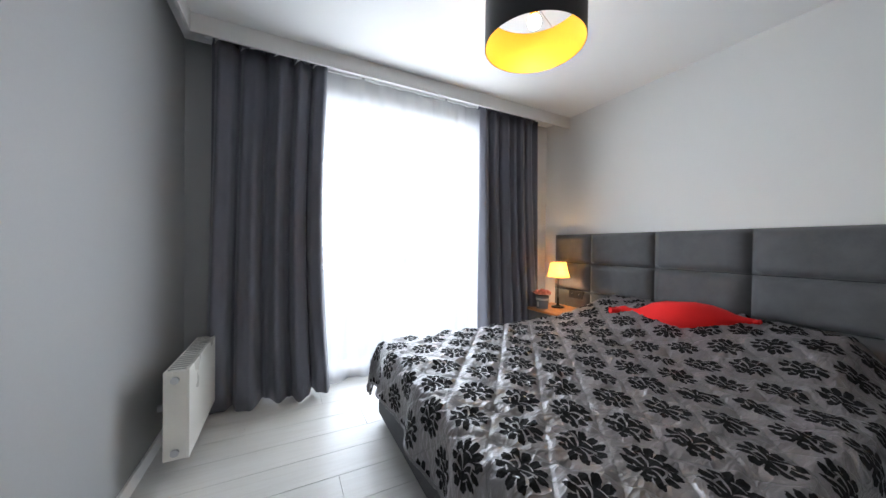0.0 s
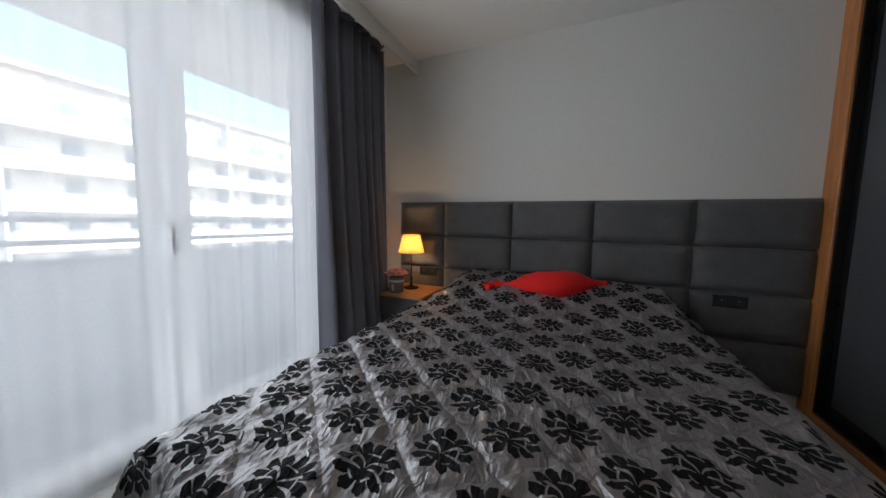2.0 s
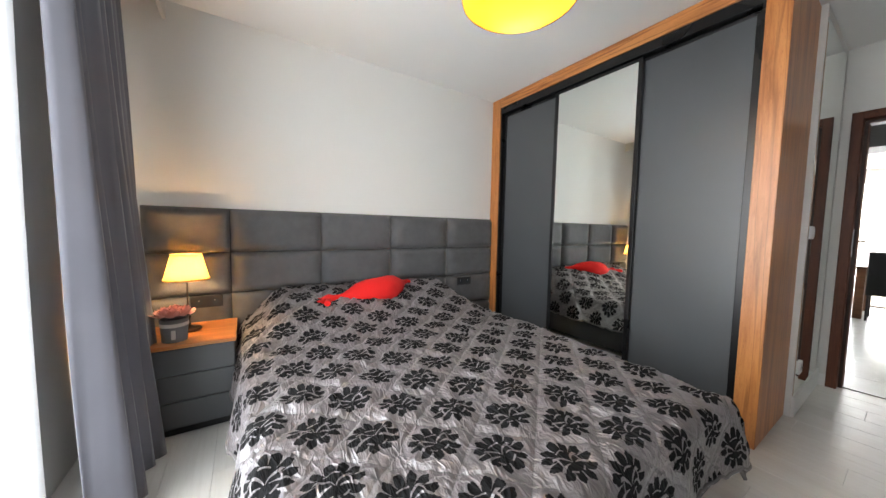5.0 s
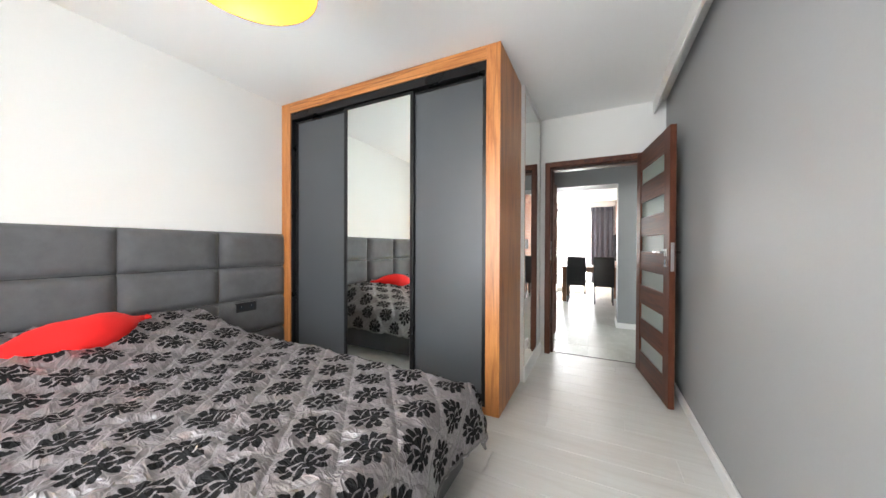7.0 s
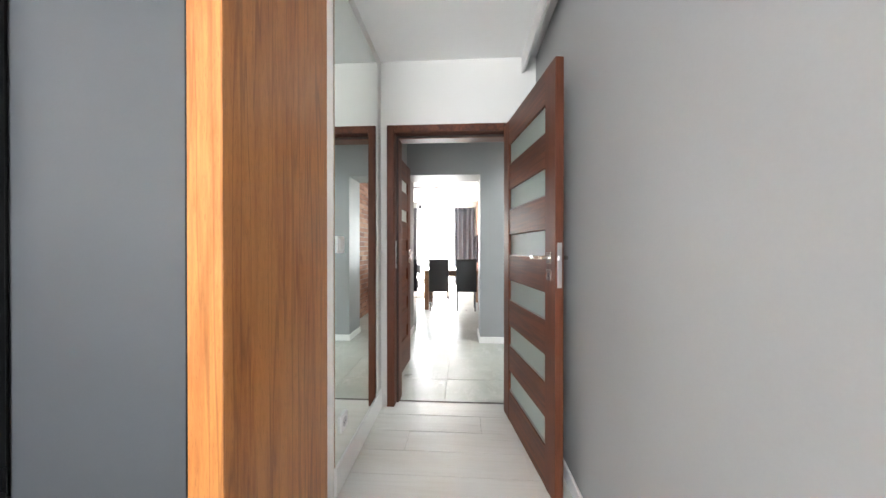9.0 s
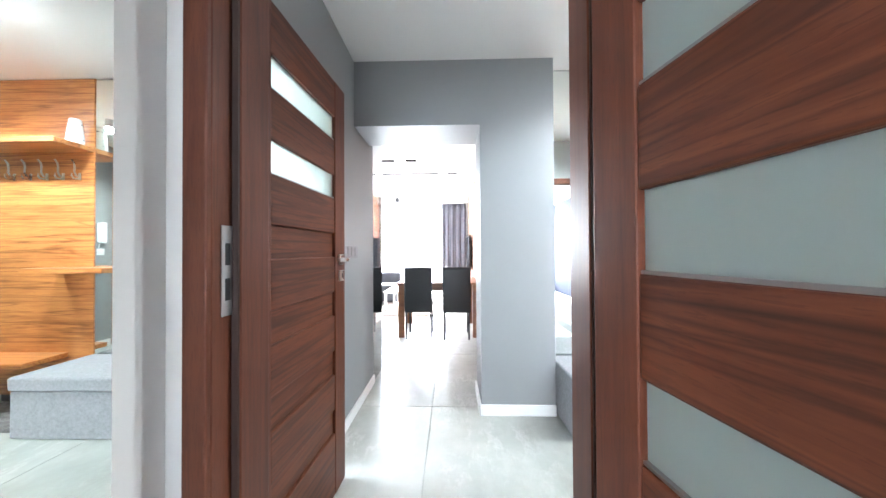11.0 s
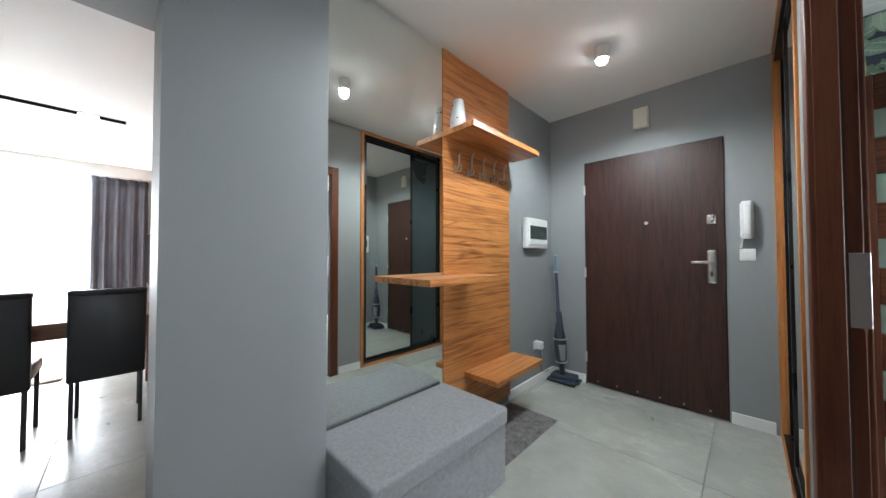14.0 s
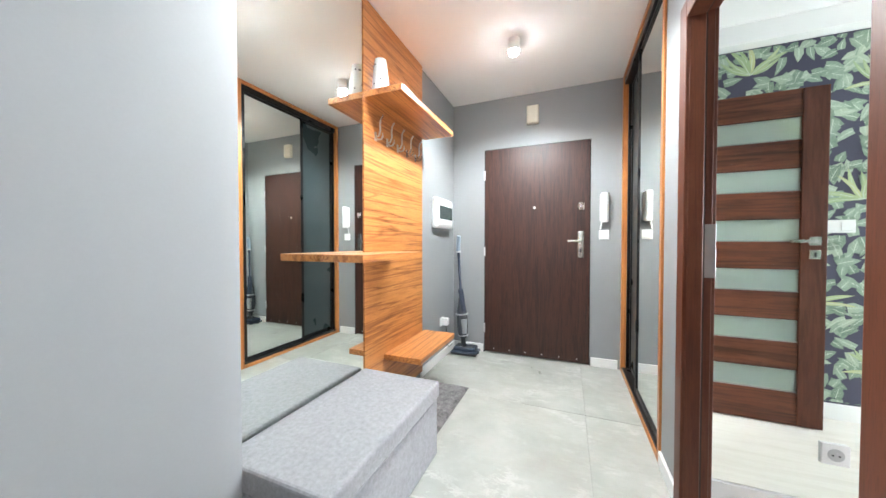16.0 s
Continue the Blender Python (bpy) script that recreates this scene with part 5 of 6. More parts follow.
def vacuum():
    root = thing("stick_vacuum", -3.02, -3.30, 0.0, "blue-grey cordless stick vacuum leaning in the hall corner", "vacuum cleaner")
    lean = Vector((-0.045, -0.08, 1.10))

    def at(f):
        return Vector((-0.02, -0.03, 0.09)) + lean * f

    part("floor_head", boxes((-0.075, -0.13, 0.012, 0.10, 0.14, 0.040), (-0.06, -0.105, 0.036, 0.075, 0.115, 0.078), bevel=0.015, seg=3), VAC_BLUE, root, smooth=40)
    part("bumper", boxes((0.095, -0.125, 0.010, 0.106, 0.135, 0.030), bevel=0.004, seg=2), BLACK, root, "black rubber bumper", 40)
    part("head_window", boxes((0.02, -0.08, 0.074, 0.068, 0.09, 0.081), bevel=0.003), VAC_DARK, root, "smoked brush window")
    bm = bmesh.new()
    rod(bm, (0.0, -0.13, 0.022), (0.0, 0.14, 0.022), 0.02, n=16)
    part("brush_roller", bm, VAC_DARK, root, smooth=40)
    bm = bmesh.new()
    sweep(bm, [(-0.02, -0.01, 0.05), at(0.0), at(0.06)], 0.024, 12)
    part("neck", bm, BLACK, root, smooth=40)
    bm = bmesh.new()
    rings = [(0.05, 0.038), (0.09, 0.056), (0.16, 0.066), (0.24, 0.066), (0.30, 0.058), (0.36, 0.042), (0.42, 0.030)]
    pts = [at(f) for f, _ in rings]
    prev = None
    for (f, r), p in zip(rings, pts):
        ring = [bm.verts.new(p + Vector((r * math.cos(2 * math.pi * k / 18), r * 0.85 * math.sin(2 * math.pi * k / 18), 0))) for k in range(18)]
        if prev:
            for k in range(18):
                bm.faces.new((prev[k], prev[(k + 1) % 18], ring[(k + 1) % 18], ring[k]))
        else:
            bm.faces.new(ring)
        prev = ring
    bm.faces.new(prev)
    part("dust_bin", bm, VAC_DARK, root, "smoked dust container", 50)
    for f, rad in ((0.075, 0.052), (0.27, 0.065)):
        bm = bmesh.new()
        rod(bm, at(f - 0.006), at(f + 0.006), rad, n=18)
        part("band", bm, STEEL, root, "bright band round the dust container", 40)
    bm = bmesh.new()
    rod(bm, at(0.10), at(0.23), 0.024, 0.034, 14)
    bmesh.ops.translate(bm, verts=bm.verts, vec=(0.038, 0.028, 0))
    part("filter_window", bm, plain("pale_grey_filter", (0.30, 0.32, 0.33), 0.3), root, "pale filter behind the container", 40)
    bm = bmesh.new()
    sweep(bm, [at(0.30) + Vector((0.03, 0.03, 0)), at(0.40) + Vector((0.012, 0.015, 0)), at(0.50)], 0.026, 12)
    part("motor_cover", bm, VAC_BLUE, root, smooth=40)
    bm = bmesh.new()
    sweep(bm, [at(0.40), at(0.6), at(0.86)], 0.014, 12)
    part("tube", bm, VAC_BLUE, root, smooth=40)
    bm = bmesh.new()
    sweep(bm, [at(0.86), at(0.93) + Vector((0.006, 0.006, 0)), at(1.0) + Vector((0.03, 0.025, 0))], 0.021, 12)
    part("grip", bm, plain("pale_blue_grip", (0.25, 0.32, 0.4), 0.35), root, smooth=40)
    for f in (0.49, 0.85):
        bm = bmesh.new()
        rod(bm, at(f - 0.008), at(f + 0.008), 0.0225, n=14)
        part("collar", bm, STEEL, root, "bright collar", 40)


vacuum()


def charger():
    root = thing("wall_plug", -2.78, RY, 0.36, "white plug adapter with cable in a low wall socket", "plug")
    part("socket_plate", boxes((-0.04, 0, -0.04, 0.04, 0.01, 0.04), bevel=0.003), PLASTIC, root)
    part("adapter", boxes((-0.028, 0.01, -0.03, 0.028, 0.075, 0.04), bevel=0.01, seg=2), PLASTIC, root, smooth=40)
    bm = bmesh.new()
    sweep(bm, [(0, 0.05, -0.03), (0, 0.055, -0.12), (-0.02, 0.05, -0.22), (-0.08, 0.05, -0.262), (-0.14, 0.06, -0.25)], 0.003, 6)
    part("cable", bm, BLACK, root, smooth=60)


charger()


def entrance_door():
    root = tagged(new("door_1", to_mesh("door_1", boxes((-0.085, 0.006, 0.012, 0.004, 0.976, EDZ - 0.004), bevel=0.003), ENTRY)), "closed dark brown veneered entrance door", "door", kind="structure")
    root.matrix_world = pose(DX, ED0, 0)
    part("door_frame", boxes((-0.10, 0.0, 0, -0.0, 0.006, EDZ), (-0.10, 0.974 + 0.002, 0, 0.006, 0.98, EDZ), (-0.10, 0.006, EDZ - 0.004, 0.006, 0.974, EDZ)), BLACK, root, "thin dark steel frame")
    part("back_fill", boxes((-0.14, 0.0, 0, -0.10, 0.98, EDZ)), DARK_BASE, root)
    for z in (0.25, 1.03, 1.80):
        bm = bmesh.new()
        rod(bm, (0.008, 0.004, z - 0.045), (0.008, 0.004, z + 0.045), 0.008)
        part("hinge", bm, STEEL, root, smooth=40)
    bm = bmesh.new()
    rod(bm, (0.004, 0.493, 1.455), (0.010, 0.493, 1.455), 0.013, n=18)
    part("peephole", bm, STEEL, root, "round door viewer", 40)
    part("upper_lock", boxes((0.004, 0.875, 1.418, 0.016, 0.928, 1.49), bevel=0.012, seg=3), CHROME, root, "oval nickel lock plate", 50)
    bm = bmesh.new()
    rod(bm, (0.016, 0.902, 1.455), (0.022, 0.902, 1.455), 0.013, n=14)
    part("lock_cylinder", bm, STEEL, root, smooth=40)
    plate = part("lock_plate", boxes((0.004, 0.873, 0.98, 0.014, 0.927, 1.228), bevel=0.012, seg=3), CHROME, root, "long nickel handle plate", 50)
    bm = bmesh.new()
    rod(bm, (0.012, 0.90, 1.135), (0.055, 0.90, 1.135), 0.010)
    box(bm, 0.044, 0.785, 1.124, 0.060, 0.910, 1.146, 0.006, 2)
    part("handle", bm, CHROME, root, "nickel lever handle", 40)
    part("key_slot", boxes((0.014, 0.893, 1.035, 0.0165, 0.907, 1.065), bevel=0.001), BLACK, root)
    for i in range(6):
        bm = bmesh.new()
        y = 0.1 + i * 0.155
        rod(bm, (0.004, y, 0.045), (0.006, y, 0.045), 0.006, n=10)
        part("rivet", bm, STEEL, root)


entrance_door()

alarm = thing("motion_sensor", DX, -2.662, 2.335, "cream plastic box above the entrance door", "chime box")
part("case", boxes((0, -0.055, -0.085, 0.05, 0.055, 0.085), bevel=0.008, seg=2), CREAM, alarm)
part("front_cover", boxes((0.05, -0.048, -0.075, 0.056, 0.048, 0.075), bevel=0.003), CREAM, alarm)


def intercom():
    root = thing("door_phone", DX, -2.045, 1.43, "white door phone handset on the wall by the entrance", "intercom")
    part("base", boxes((0, -0.035, -0.12, 0.025, 0.035, 0.12), bevel=0.006, seg=2), PLASTIC, root)
    bm = boxes((0.03, -0.028, 0.065, 0.062, 0.028, 0.13), bevel=0.009, seg=2)
    box(bm, 0.03, -0.028, -0.13, 0.062, 0.028, -0.07, 0.009, 2)
    box(bm, 0.045, -0.024, -0.10, 0.068, 0.024, 0.10, 0.009, 2)
    part("handset", bm, PLASTIC, root, smooth=50)
    bm = bmesh.new()
    pts = []
    for k in range(60):
        f = k / 59
        c = Vector((0.02, -0.02 - 0.012 * math.sin(math.pi * f), -0.12 - 0.07 * math.sin(math.pi * f)))
        pts.append(c + Vector((0.005 * math.cos(k * 1.3), 0.005 * math.sin(k * 1.3), 0)))
    sweep(bm, pts, 0.0022, 5)
    part("coiled_cord", bm, PLASTIC, root, smooth=80)


intercom()
switch_plate(pose(DX, -2.045, 1.19, 0, 0, 90), 1, "white rocker switch below the door phone", "hall switches")


def switch_row():
    root = thing("light_switch", HX, -3.195, 1.168, "row of four grey rocker switches on the hall wall", "switch")
    grey = plain("grey_switch_plastic", (0.2, 0.2, 0.21), 0.4)
    part("plate", boxes((-0.012, -0.155, -0.042, 0, 0.155, 0.042), bevel=0.004, seg=2), grey, root)
    for k in range(4):
        y = -0.113 + k * 0.0755
        part("rocker", boxes((-0.016, y - 0.031, -0.031, -0.011, y + 0.031, 0.031), bevel=0.002), grey, root)


switch_row()


def ceiling_spot(x, y, z=CEIL_Z, group="hall ceiling spots"):
    root = thing("ceiling_spot", x, y, z, "white cylinder ceiling spot, switched on", "ceiling lamp", group)
    bm = bmesh.new()
    lathe(bm, [(0.0, 0.0), (0.04, 0.0), (0.04, -0.085), (0.036, -0.085), (0.034, -0.078), (0.0, -0.078)], 32)
    part("housing", bm, PLASTIC, root, smooth=40)
    bm = bmesh.new()
    lathe(bm, [(0.034, -0.079), (0.034, -0.092), (0.029, -0.104), (0.016, -0.111), (0.001, -0.113)], 24)
    part("lens", bm, SPOT_LENS, root, "glowing lens", 40)
    return root


for sx, sy in SPOTS:
    ceiling_spot(sx, sy)


TEAL_PANEL = plain("dark_teal_lacquer", (0.045, 0.062, 0.066), 0.3, var=0.06, scale=2.0, bump=0.04)


def hall_wardrobe():
    root = thing("hall_wardrobe", -3.128, HY - 0.010, 0, "hall wardrobe with walnut surround, mirror and dark teal sliding doors", "wardrobe")
    w, h = 1.262, CEIL_Z - 0.002
    part("side_trim", boxes((0, -0.0, 0, 0.035, 0.10, h), bevel=0.002), WALNUT_V, root)
    part("side_trim", boxes((w - 0.035, -0.0, 0, w, 0.10, h), bevel=0.002), WALNUT_V, root)
    part("top_trim", boxes((0.035, 0.0, h - 0.035, w - 0.035, 0.10, h), bevel=0.002), WALNUT_H, root)
    part("bottom_trim", boxes((0.035, 0.0, 0, w - 0.035, 0.10, 0.03), bevel=0.002), WALNUT_H, root)
    part("inner_frame", boxes((0.035, 0.038, 0.03, 0.05, 0.10, h - 0.035), (w - 0.05, 0.008, 0.03, w - 0.035, 0.10, h - 0.035), (0.05, 0.008, h - 0.085, w - 0.05, 0.10, h - 0.035), (0.05, 0.008, 0.03, w - 0.05, 0.10, 0.042)), BLACK_METAL, root, "black metal track frame")
    part("carcass", boxes((0.0, 0.12, 0.0, w, 0.56, h - 0.01)), DARK_BASE, root)
    mid = 0.55
    for a, b, y, mirror in ((0.05, mid + 0.02, 0.075, False), (mid - 0.02, w - 0.05, 0.035, True)):
        door = part("sliding_door", boxes((a, y - 0.014, 0.045, a + 0.028, y + 0.014, h - 0.088), (b - 0.028, y - 0.014, 0.045, b, y + 0.014, h - 0.088), (a + 0.028, y - 0.012, 0.045, b - 0.028, y + 0.012, 0.085), (a + 0.028, y - 0.012, h - 0.108, b - 0.028, y + 0.012, h - 0.088), bevel=0.003, seg=2), BLACK_METAL, root, "black door profile")
        part("door_panel", boxes((a + 0.026, y - 0.006, 0.083, b - 0.026, y + 0.006, h - 0.106)), MIRROR if mirror else TEAL_PANEL, door, "full-height mirror pane" if mirror else "dark teal-grey panel")


hall_wardrobe()

# ---- the wallpapered room ----
wall_mirror("green_room_mirror", pose(MX + 0.0065, -1.80, 0.103, 0, 0, 90), 1.675, 2.30, "tall frameless mirror above a white skirting board")
switch_plate(pose(MX + 0.0065, -1.385, 0.305, 0, 0, 90), 1, "white wall socket set low in the mirror", "green room sockets", True)
switch_plate(pose(-0.609, -0.78, 1.22, 0, 0, -90), 2, "white rocker switch on the leaf wallpaper", "green room switches")
structure("floor_green", boxes((-1.70, MIDY, -0.03, -0.60, 2.78, 0.0)), PLANK_GREEN, "pale laminate floor of the wallpapered room", "floor")
structure("cove_green", boxes((-0.70, DY, 2.42, -0.604, 2.78, CEIL_Z), bevel=0.004), CEIL, "white ceiling cove of the wallpapered room", "trim")


def wallpaper():
    sheet = structure("wallpaper", boxes((-0.604, DY, 0.0, -0.6005, 2.78, CEIL_Z)), PAPER_NAVY, "dark navy wallpaper printed with green jungle leaves")
    rng = random.Random(11)
    bm, ribs, lime = bmesh.new(), bmesh.new(), bmesh.new()

    def outline(kind):
        """Half widths along a leaf: a heart or a blade."""
        steps = 10 if kind == "heart" else 7
        for k in range(steps + 1):
            f = k / steps
            if kind == "heart":
                yield f, math.sin(math.pi * min(0.999, 0.04 + 0.96 * f ** 0.6)) ** 0.85 * (1 + 0.05 * math.sin(17 * f))
            else:
                yield f, math.sin(math.pi * min(1.0, f * 0.93 + 0.06)) ** 0.7

    def lay(mesh, pts, cy, cz, ang, ln, bend, layer):
        vs = []
        for a, b in pts:
            off = b + bend * a * a / ln
            y = cy + math.cos(ang) * a - math.sin(ang) * off
            z = cz + math.sin(ang) * a + math.cos(ang) * off
            vs.append(mesh.verts.new((-0.6045 - layer * 0.00013, max(y, -1.735), min(max(z, 0.11), 2.415))))
        if len({(round(v.co.y, 4), round(v.co.z, 4)) for v in vs}) == len(vs):
            mesh.faces.new(vs)

    def leaf(mesh, kind, cy, cz, ang, ln, wd, bend, layer):
        half = list(outline(kind))
        pts = [(f * ln - (0.12 * ln if kind == "heart" and 0 < k < 2 else 0), w * wd) for k, (f, w) in enumerate(half)]
        lay(mesh, pts + [(a, -b) for a, b in reversed(pts[1:-1])], cy, cz, ang, ln, bend, layer)
        t = 0.0016
        lay(ribs, [(0.0, t), (ln * 0.5, t), (ln * 0.92, 0.0), (ln * 0.5, -t), (0.0, -t)], cy, cz, ang, ln, bend, layer + 0.5)
        if kind == "heart":
            for f in (0.12, 0.28, 0.44, 0.6):
                for s in (-1, 1):
                    w = wd * (1 - f) ** 0.75 * 0.82
                    lay(ribs, [(f * ln, 0.0), (f * ln + 0.20 * ln, s * w), (f * ln + 0.03 * ln, 0.0)][::s], cy, cz, ang, ln, bend, layer + 0.5)

    layer = 0
    for row in range(17):
        for col in range(17):
            cy, cz = -1.72 + col * 0.14 + (row % 2) * 0.07 + rng.uniform(-0.03, 0.03), 0.14 + row * 0.14 + rng.uniform(-0.03, 0.03)
            if (2 * row + 3 * col) % 13 == 0:
                for k in range(9):
                    leaf(lime, "blade", cy, cz, radians(14 + k * 19 + rng.uniform(-5, 5)), rng.uniform(0.15, 0.23), rng.uniform(0.011, 0.016), rng.choice((-0.3, 0.3)), 15 + k % 3)
            else:
                for k in range(6):
                    leaf(bm, "heart", cy + rng.uniform(-0.07, 0.07), cz + rng.uniform(-0.07, 0.07), rng.uniform(0, 6.28), rng.uniform(0.06, 0.115), rng.uniform(0.020, 0.032), rng.uniform(-0.35, 0.35), layer % 14)
                    layer += 1
    part("leaf_print", bm, LEAF, sheet, "grey-green heart leaf print")
    part("frond_print", lime, LEAF_LIME, sheet, "yellow-green frond print")
    part("rib_print", ribs, plain("printed_leaf_rib", (0.56, 0.64, 0.52), 0.7), sheet, "pale leaf rib print")


wallpaper()

# ---- living room ----


def kitchen_unit():
    root = thing("tall_cabinet", HX + 0.002, -4.215, 0, "tall glossy grey kitchen cabinet by the opening", "cabinet")
    part("side_panel", boxes((0, 0, 0.0, 0.02, 0.36, 2.40), bevel=0.001), GLOSS_PANEL, root, "mirror-like glossy grey side")
    part("body", boxes((0.02, 0.0, 0.08, 0.62, 0.36, 2.40)), DOOR_GREY, root)
    part("plinth", boxes((0.04, 0.03, 0, 0.6, 0.34, 0.08)), DARK_BASE, root)


kitchen_unit()


def dining_table():
    root = thing("dining_table", 0.22, -5.75, 0, "brown oak dining table with square legs", "table")
    part("tabletop", boxes((-0.58, -0.50, 0.715, 0.56, 0.47, 0.75), bevel=0.004), TABLE, root)
    for y in (-0.42, 0.365):
        part("apron", boxes((-0.50, y, 0.63, 0.48, y + 0.025, 0.715)), TABLE, root)
    for x in (-0.56, 0.455):
        for y in (-0.48, 0.365):
            part("leg", boxes((x, y, 0, x + 0.085, y + 0.085, 0.715), bevel=0.004), TABLE, root)


dining_table()


def dining_chair():
    root = thing("dining_chair", 0, 0, 0, "black leatherette dining chair with tall back at the table", "chair", "dining chairs")
    w = 0.185
    part("seat", boxes((-w, -0.42, 0.40, w, -0.02, 0.48), bevel=0.02, seg=3), LEATHER, root, smooth=50)
    bm = boxes((-w, -0.035, 0.36, w, 0.02, 0.955), bevel=0.014, seg=3)
    for v in bm.verts:
        v.co.y += 0.05 * max(0, v.co.z - 0.45)
    part("backrest", bm, LEATHER, root, smooth=50)
    part("head_roll", boxes((-w - 0.002, -0.02, 0.925, w + 0.002, 0.052, 0.965), bevel=0.016, seg=3), LEATHER, root, smooth=50)
    for x in (-w + 0.012, w - 0.034):
        part("leg", boxes((x, -0.025, 0, x + 0.022, 0.0, 0.40), bevel=0.002), BLACK, root)
        part("leg", boxes((x, -0.41, 0, x + 0.022, -0.385, 0.40), bevel=0.002), BLACK, root)
    return root


chair = dining_chair()
chair.matrix_world = pose(0.475, -5.22, 0)
copy_thing(chair, pose(-0.035, -5.20, 0))


def corner_sofa():
    root = thing("corner_sofa", 2.1, -8.1, 0, "light grey corner sofa near the living room window", "sofa")
    part("base", boxes((-0.85, -0.85, 0.05, 1.0, 0.05, 0.28), (0.15, 0.05, 0.05, 1.0, 1.0, 0.28), bevel=0.02, seg=2), SOFA, root)
    part("seat_cushion", boxes((-0.83, -0.55, 0.28, 0.13, 0.05, 0.43), bevel=0.04, seg=3), SOFA, root)
    part("seat_cushion", boxes((0.14, -0.55, 0.28, 0.75, 1.0, 0.43), bevel=0.04, seg=3), SOFA, root)
    part("back_cushion", boxes((-0.83, -0.84, 0.28, 0.75, -0.56, 0.68), bevel=0.05, seg=3), SOFA, root)
    part("back_cushion", boxes((0.76, -0.84, 0.28, 1.0, 1.0, 0.68), bevel=0.05, seg=3), SOFA, root)


corner_sofa()
solid("rug", boxes((0.3, -8.6, 0.001, 1.5, -6.75, 0.016), bevel=0.005), RUG, "pale patterned rug on the living room floor", "rug")
coffee = thing("coffee_table", 1.05, -7.6, 0, "low white coffee table on the rug", "table")
part("tabletop", boxes((-0.3, -0.5, 0.36, 0.3, 0.5, 0.40), bevel=0.005), PLASTIC, coffee)
for x in (-0.29, 0.25):
    for y in (-0.48, 0.44):
        part("leg", boxes((x, y, 0.016, x + 0.04, y + 0.04, 0.36)), PLASTIC, coffee)
tv = thing("television", LX + 0.03, -8.1, 1.15, "large black flat television on the brick wall", "television")
part("wall_mount", boxes((-0.03, -0.2, -0.15, 0.02, 0.2, 0.15)), BLACK, tv)
part("screen", boxes((0.02, -0.6, -0.36, 0.06, 0.6, 0.36), bevel=0.004), TV_BLACK, tv)
curtain("curtain", -0.36, 0.28, LY + 0.16, 0.02, 2.42, 5.0, 0.045, 21, "grey curtain at the living room window by the television", "living room curtains", 1.0)
curtain("curtain", 1.92, 2.6, LY + 0.16, 0.02, 2.42, 5.0, 0.045, 22, "grey curtain at the living room window by the sofa", "living room curtains", 1.0)
structure("curtain_box_living", boxes((LX, LY + 0.32, 2.42, 3.4, LY + 0.34, 2.58), bevel=0.002), WHITE, "white curtain box in the living room", "trim")


def living_window():
    root = tagged(new("window_2"), "wide white living room window onto the daylight", "window", kind="structure")
    y0, y1 = LY - 0.12, LY - 0.05
    xs = [LW0, 0.80, 1.5, LW1]
    part("window_frame", boxes((LW0, y0, 0, LW0 + 0.06, y1, 2.4), (LW1 - 0.06, y0, 0, LW1, y1, 2.4), (LW0 + 0.06, y0, 2.34, LW1 - 0.06, y1, 2.4), (LW0 + 0.06, y0, 0, LW1 - 0.06, y1, 0.08), (0.75, y0, 0.08, 0.85, y1, 2.34), (1.45, y0, 0.08, 1.55, y1, 2.34), bevel=0.004), PVC, root)
    for a, b in zip(xs, xs[1:]):
        pane = part("pane", boxes((a + 0.055, LY - 0.09, 0.075, b - 0.055, LY - 0.08, 2.345)), GLASS, root, "clear glass")
        pane.visible_shadow = False


living_window()
sheer("net_curtain", -0.05, 2.4, LY + 0.05, 0.02, 2.42, 10.0, 0.02, 31, "thin white voile over the living room window")


SLOT_LENS = glow_material("lit_slot_lens", (1.0, 0.98, 0.95), 6.0)


def slot_lights():
    for y, a, b, lit in ((-5.85, 0.56, 2.3, (0.815, 1.55)), (-6.66, -0.09, 2.3, (0.17, 0.825, 1.55))):
        root = thing("linear_slot", a, y, 2.58, "long black recessed slot lamp with lit spots in the ceiling", "ceiling lamp", "linear slots")
        w = b - a
        part("rim", boxes((0, -0.045, -0.006, w, -0.034, 0.0), (0, 0.034, -0.006, w, 0.045, 0.0), (0, -0.034, -0.006, 0.011, 0.034, 0.0), (w - 0.011, -0.034, -0.006, w, 0.034, 0.0), bevel=0.001), MATT_BLACK, root, "black metal rim")
        part("channel", boxes((0.011, -0.034, -0.003, w - 0.011, 0.034, 0.0)), MATT_BLACK, root)
        for x in lit:
            part("lens", boxes((x - a - 0.07, -0.032, -0.005, x - a + 0.07, 0.032, -0.0032), bevel=0.0005), SLOT_LENS, root, "lit lamp lens")


slot_lights()
pend = thing("glass_pendant", 1.06, -7.0, 2.58, "small black pendant lamp over the sofa corner", "pendant lamp")
bm = bmesh.new()
rod(bm, (0, 0, 0), (0, 0, -0.40), 0.003, n=6)
part("cord", bm, BLACK, pend)
bm = bmesh.new()
lathe(bm, [(0.0, -0.36), (0.03, -0.37), (0.045, -0.43), (0.05, -0.45), (0.045, -0.45), (0.0, -0.40)], 20)
part("shade", bm, BLACK, pend, smooth=50)

# ---- floors and bricks, piece by piece ----


def shared(name, mesh, material, parent, x, y, z):
    ob = new(name, mesh)
    ob.location = (x, y, z)
    ob.parent = parent
    return ob


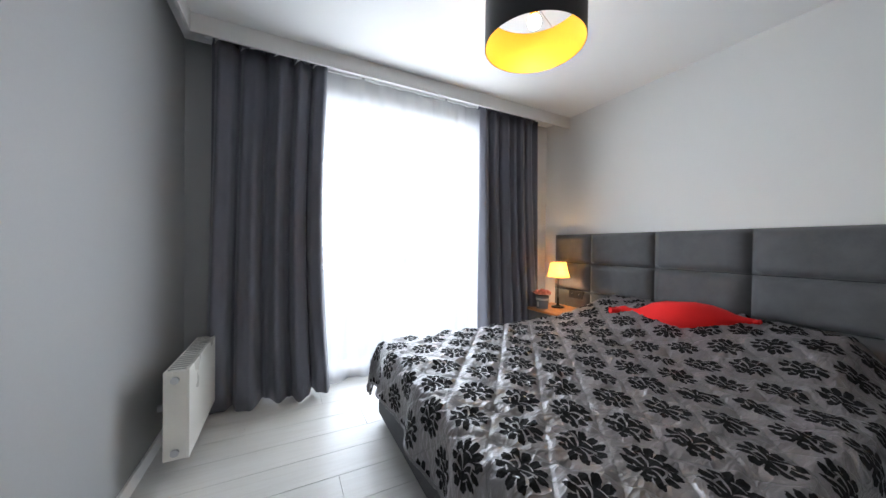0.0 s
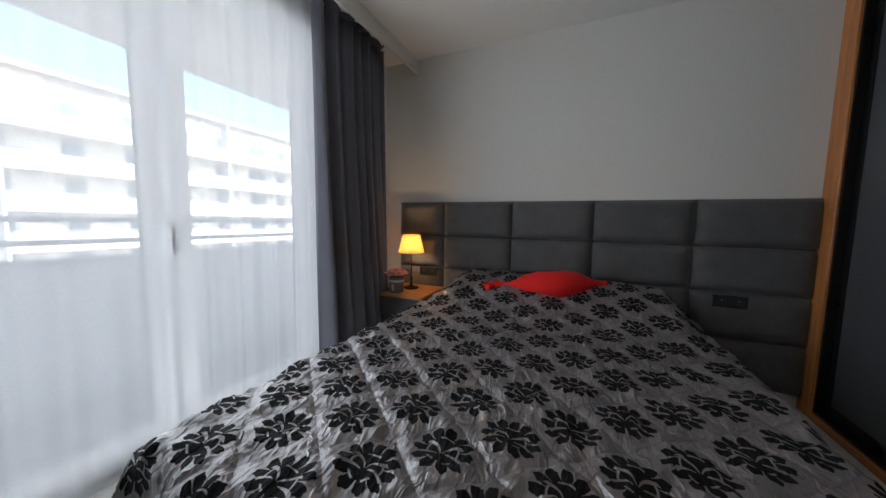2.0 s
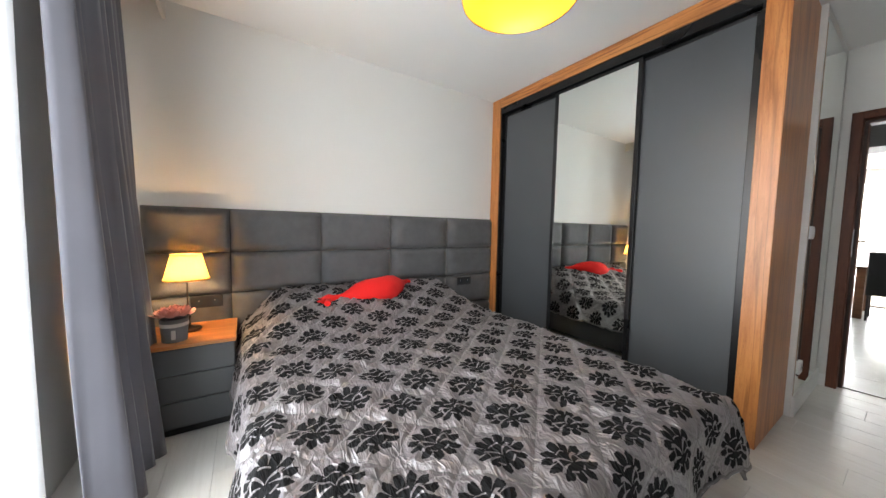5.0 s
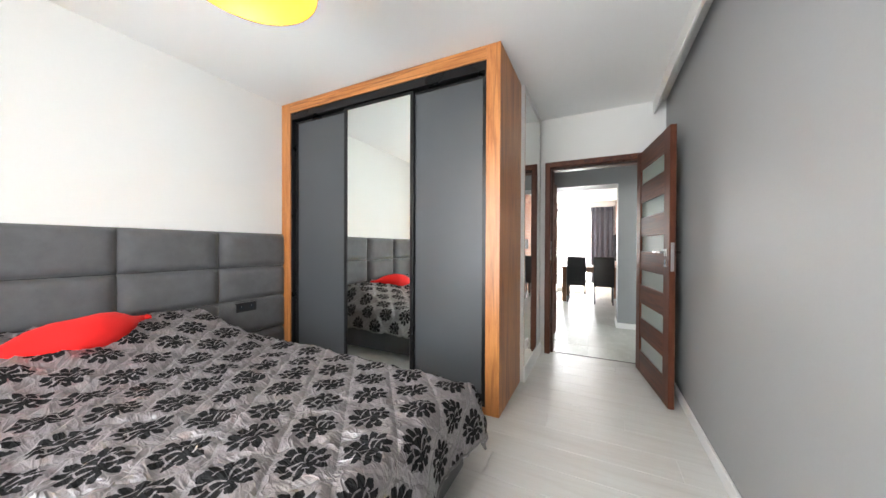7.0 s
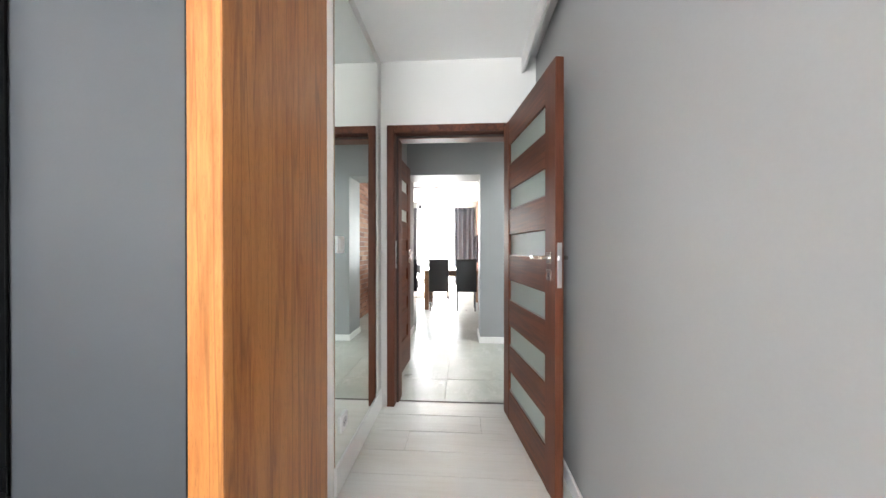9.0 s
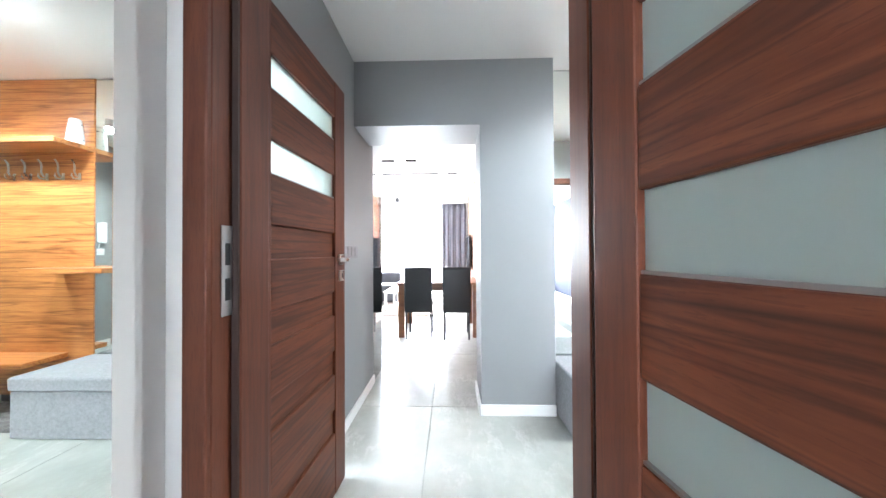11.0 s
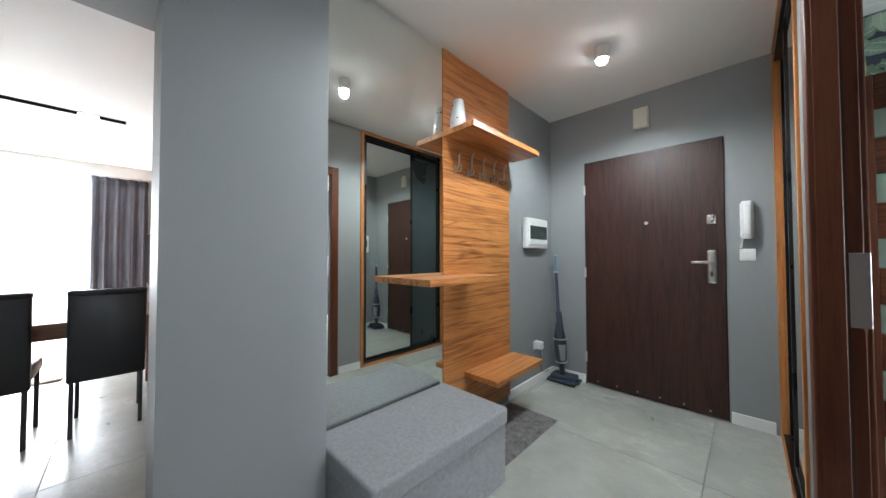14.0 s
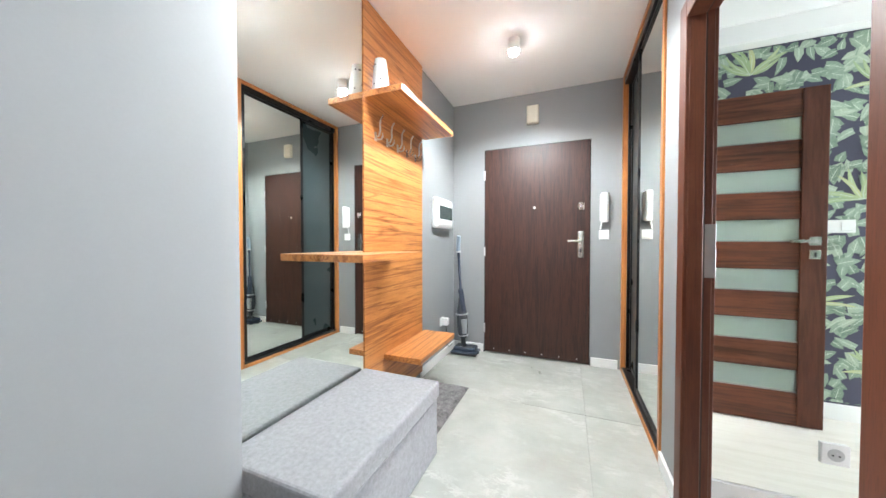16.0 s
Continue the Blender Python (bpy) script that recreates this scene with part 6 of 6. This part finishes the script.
def laminate():
    root = structure("floor_bedroom", boxes((-0.60, MIDY, -0.05, 3.02, 2.97, -0.008)), DARK_BASE, "pale grey-white laminate plank floor", "floor")
    w, ln, gap = 0.192, 1.38, 0.0012
    cache = {}
    y = MIDY
    row = 0
    while y < 2.85:
        y1 = min(y + w, 2.86)
        x = -0.47 - (0.29, 0.98, 0.52, 1.21, 0.1)[row % 5]
        while x < 2.89:
            a, b = max(x, -0.478), min(x + ln, 2.895)
            if b - a > 0.02:
                key = (round(b - a, 3), round(y1 - y, 3))
                if key not in cache:
                    cache[key] = to_mesh("plank", boxes((gap / 2, gap / 2, -0.008, b - a - gap / 2, y1 - y - gap / 2, 0.0), bevel=0.0012), PLANK)
                shared("plank", cache[key], PLANK, root, a, y, 0.0)
            x += ln
        y = y1
        row += 1


laminate()


def tiles():
    root = structure("floor_hall", boxes((-3.27, LY - 0.2, -0.06, 3.5, MIDY, -0.006)), plain("grey_grout", (0.38, 0.39, 0.36), 0.9), "large grey concrete-look floor tiles", "floor")
    ln, w, gap = 1.2, 1.2, 0.003
    cache = {}
    x = 0.185 - 3 * ln
    while x < 3.4:
        y = -3.43 + 2 * w
        while y > LY - 0.2:
            a, b, c, d = max(x, -3.13), min(x + ln, 3.4), max(y - w, LY), min(y, MIDY)
            if b - a > 0.02 and d - c > 0.02 and not (b < LX - 0.1 and d < -3.75):
                key = (round(b - a, 3), round(d - c, 3))
                if key not in cache:
                    cache[key] = to_mesh("tile", boxes((gap / 2, gap / 2, -0.006, b - a - gap / 2, d - c - gap / 2, 0.0), bevel=0.0012), TILE)
                shared("tile", cache[key], TILE, root, a, c, 0.0)
            y -= w
        x += ln


tiles()


def bricks():
    root = bpy.data.objects["wall_brick_base"]
    tagged(root, "living room wall of red brick slips")
    bl, bh, gap = 0.245, 0.065, 0.014
    rng = random.Random(6)
    bm = bmesh.new()
    one = to_mesh("brick", boxes((0, 0, 0, 0.018, bl, bh), bevel=0.003), BRICK)
    row, z = 0, 0.02
    while z < 2.5:
        y = -8.95 - (0.13 if row % 2 else 0)
        while y < -4.0:
            if -7.6 < y < -6.2 and 0.8 < z < 2.2:
                shared("brick", one, BRICK, root, LX - rng.uniform(0, 0.004), y, z)
            else:
                box(bm, LX - 0.002, y, z, LX + 0.018 - rng.uniform(0, 0.004), y + bl, z + bh)
            y += bl + gap
        z += bh + gap
        row += 1
    tagged(part("brick_field", bm, BRICK, root), "rest of the red brick slips", kind="stuff")


bricks()
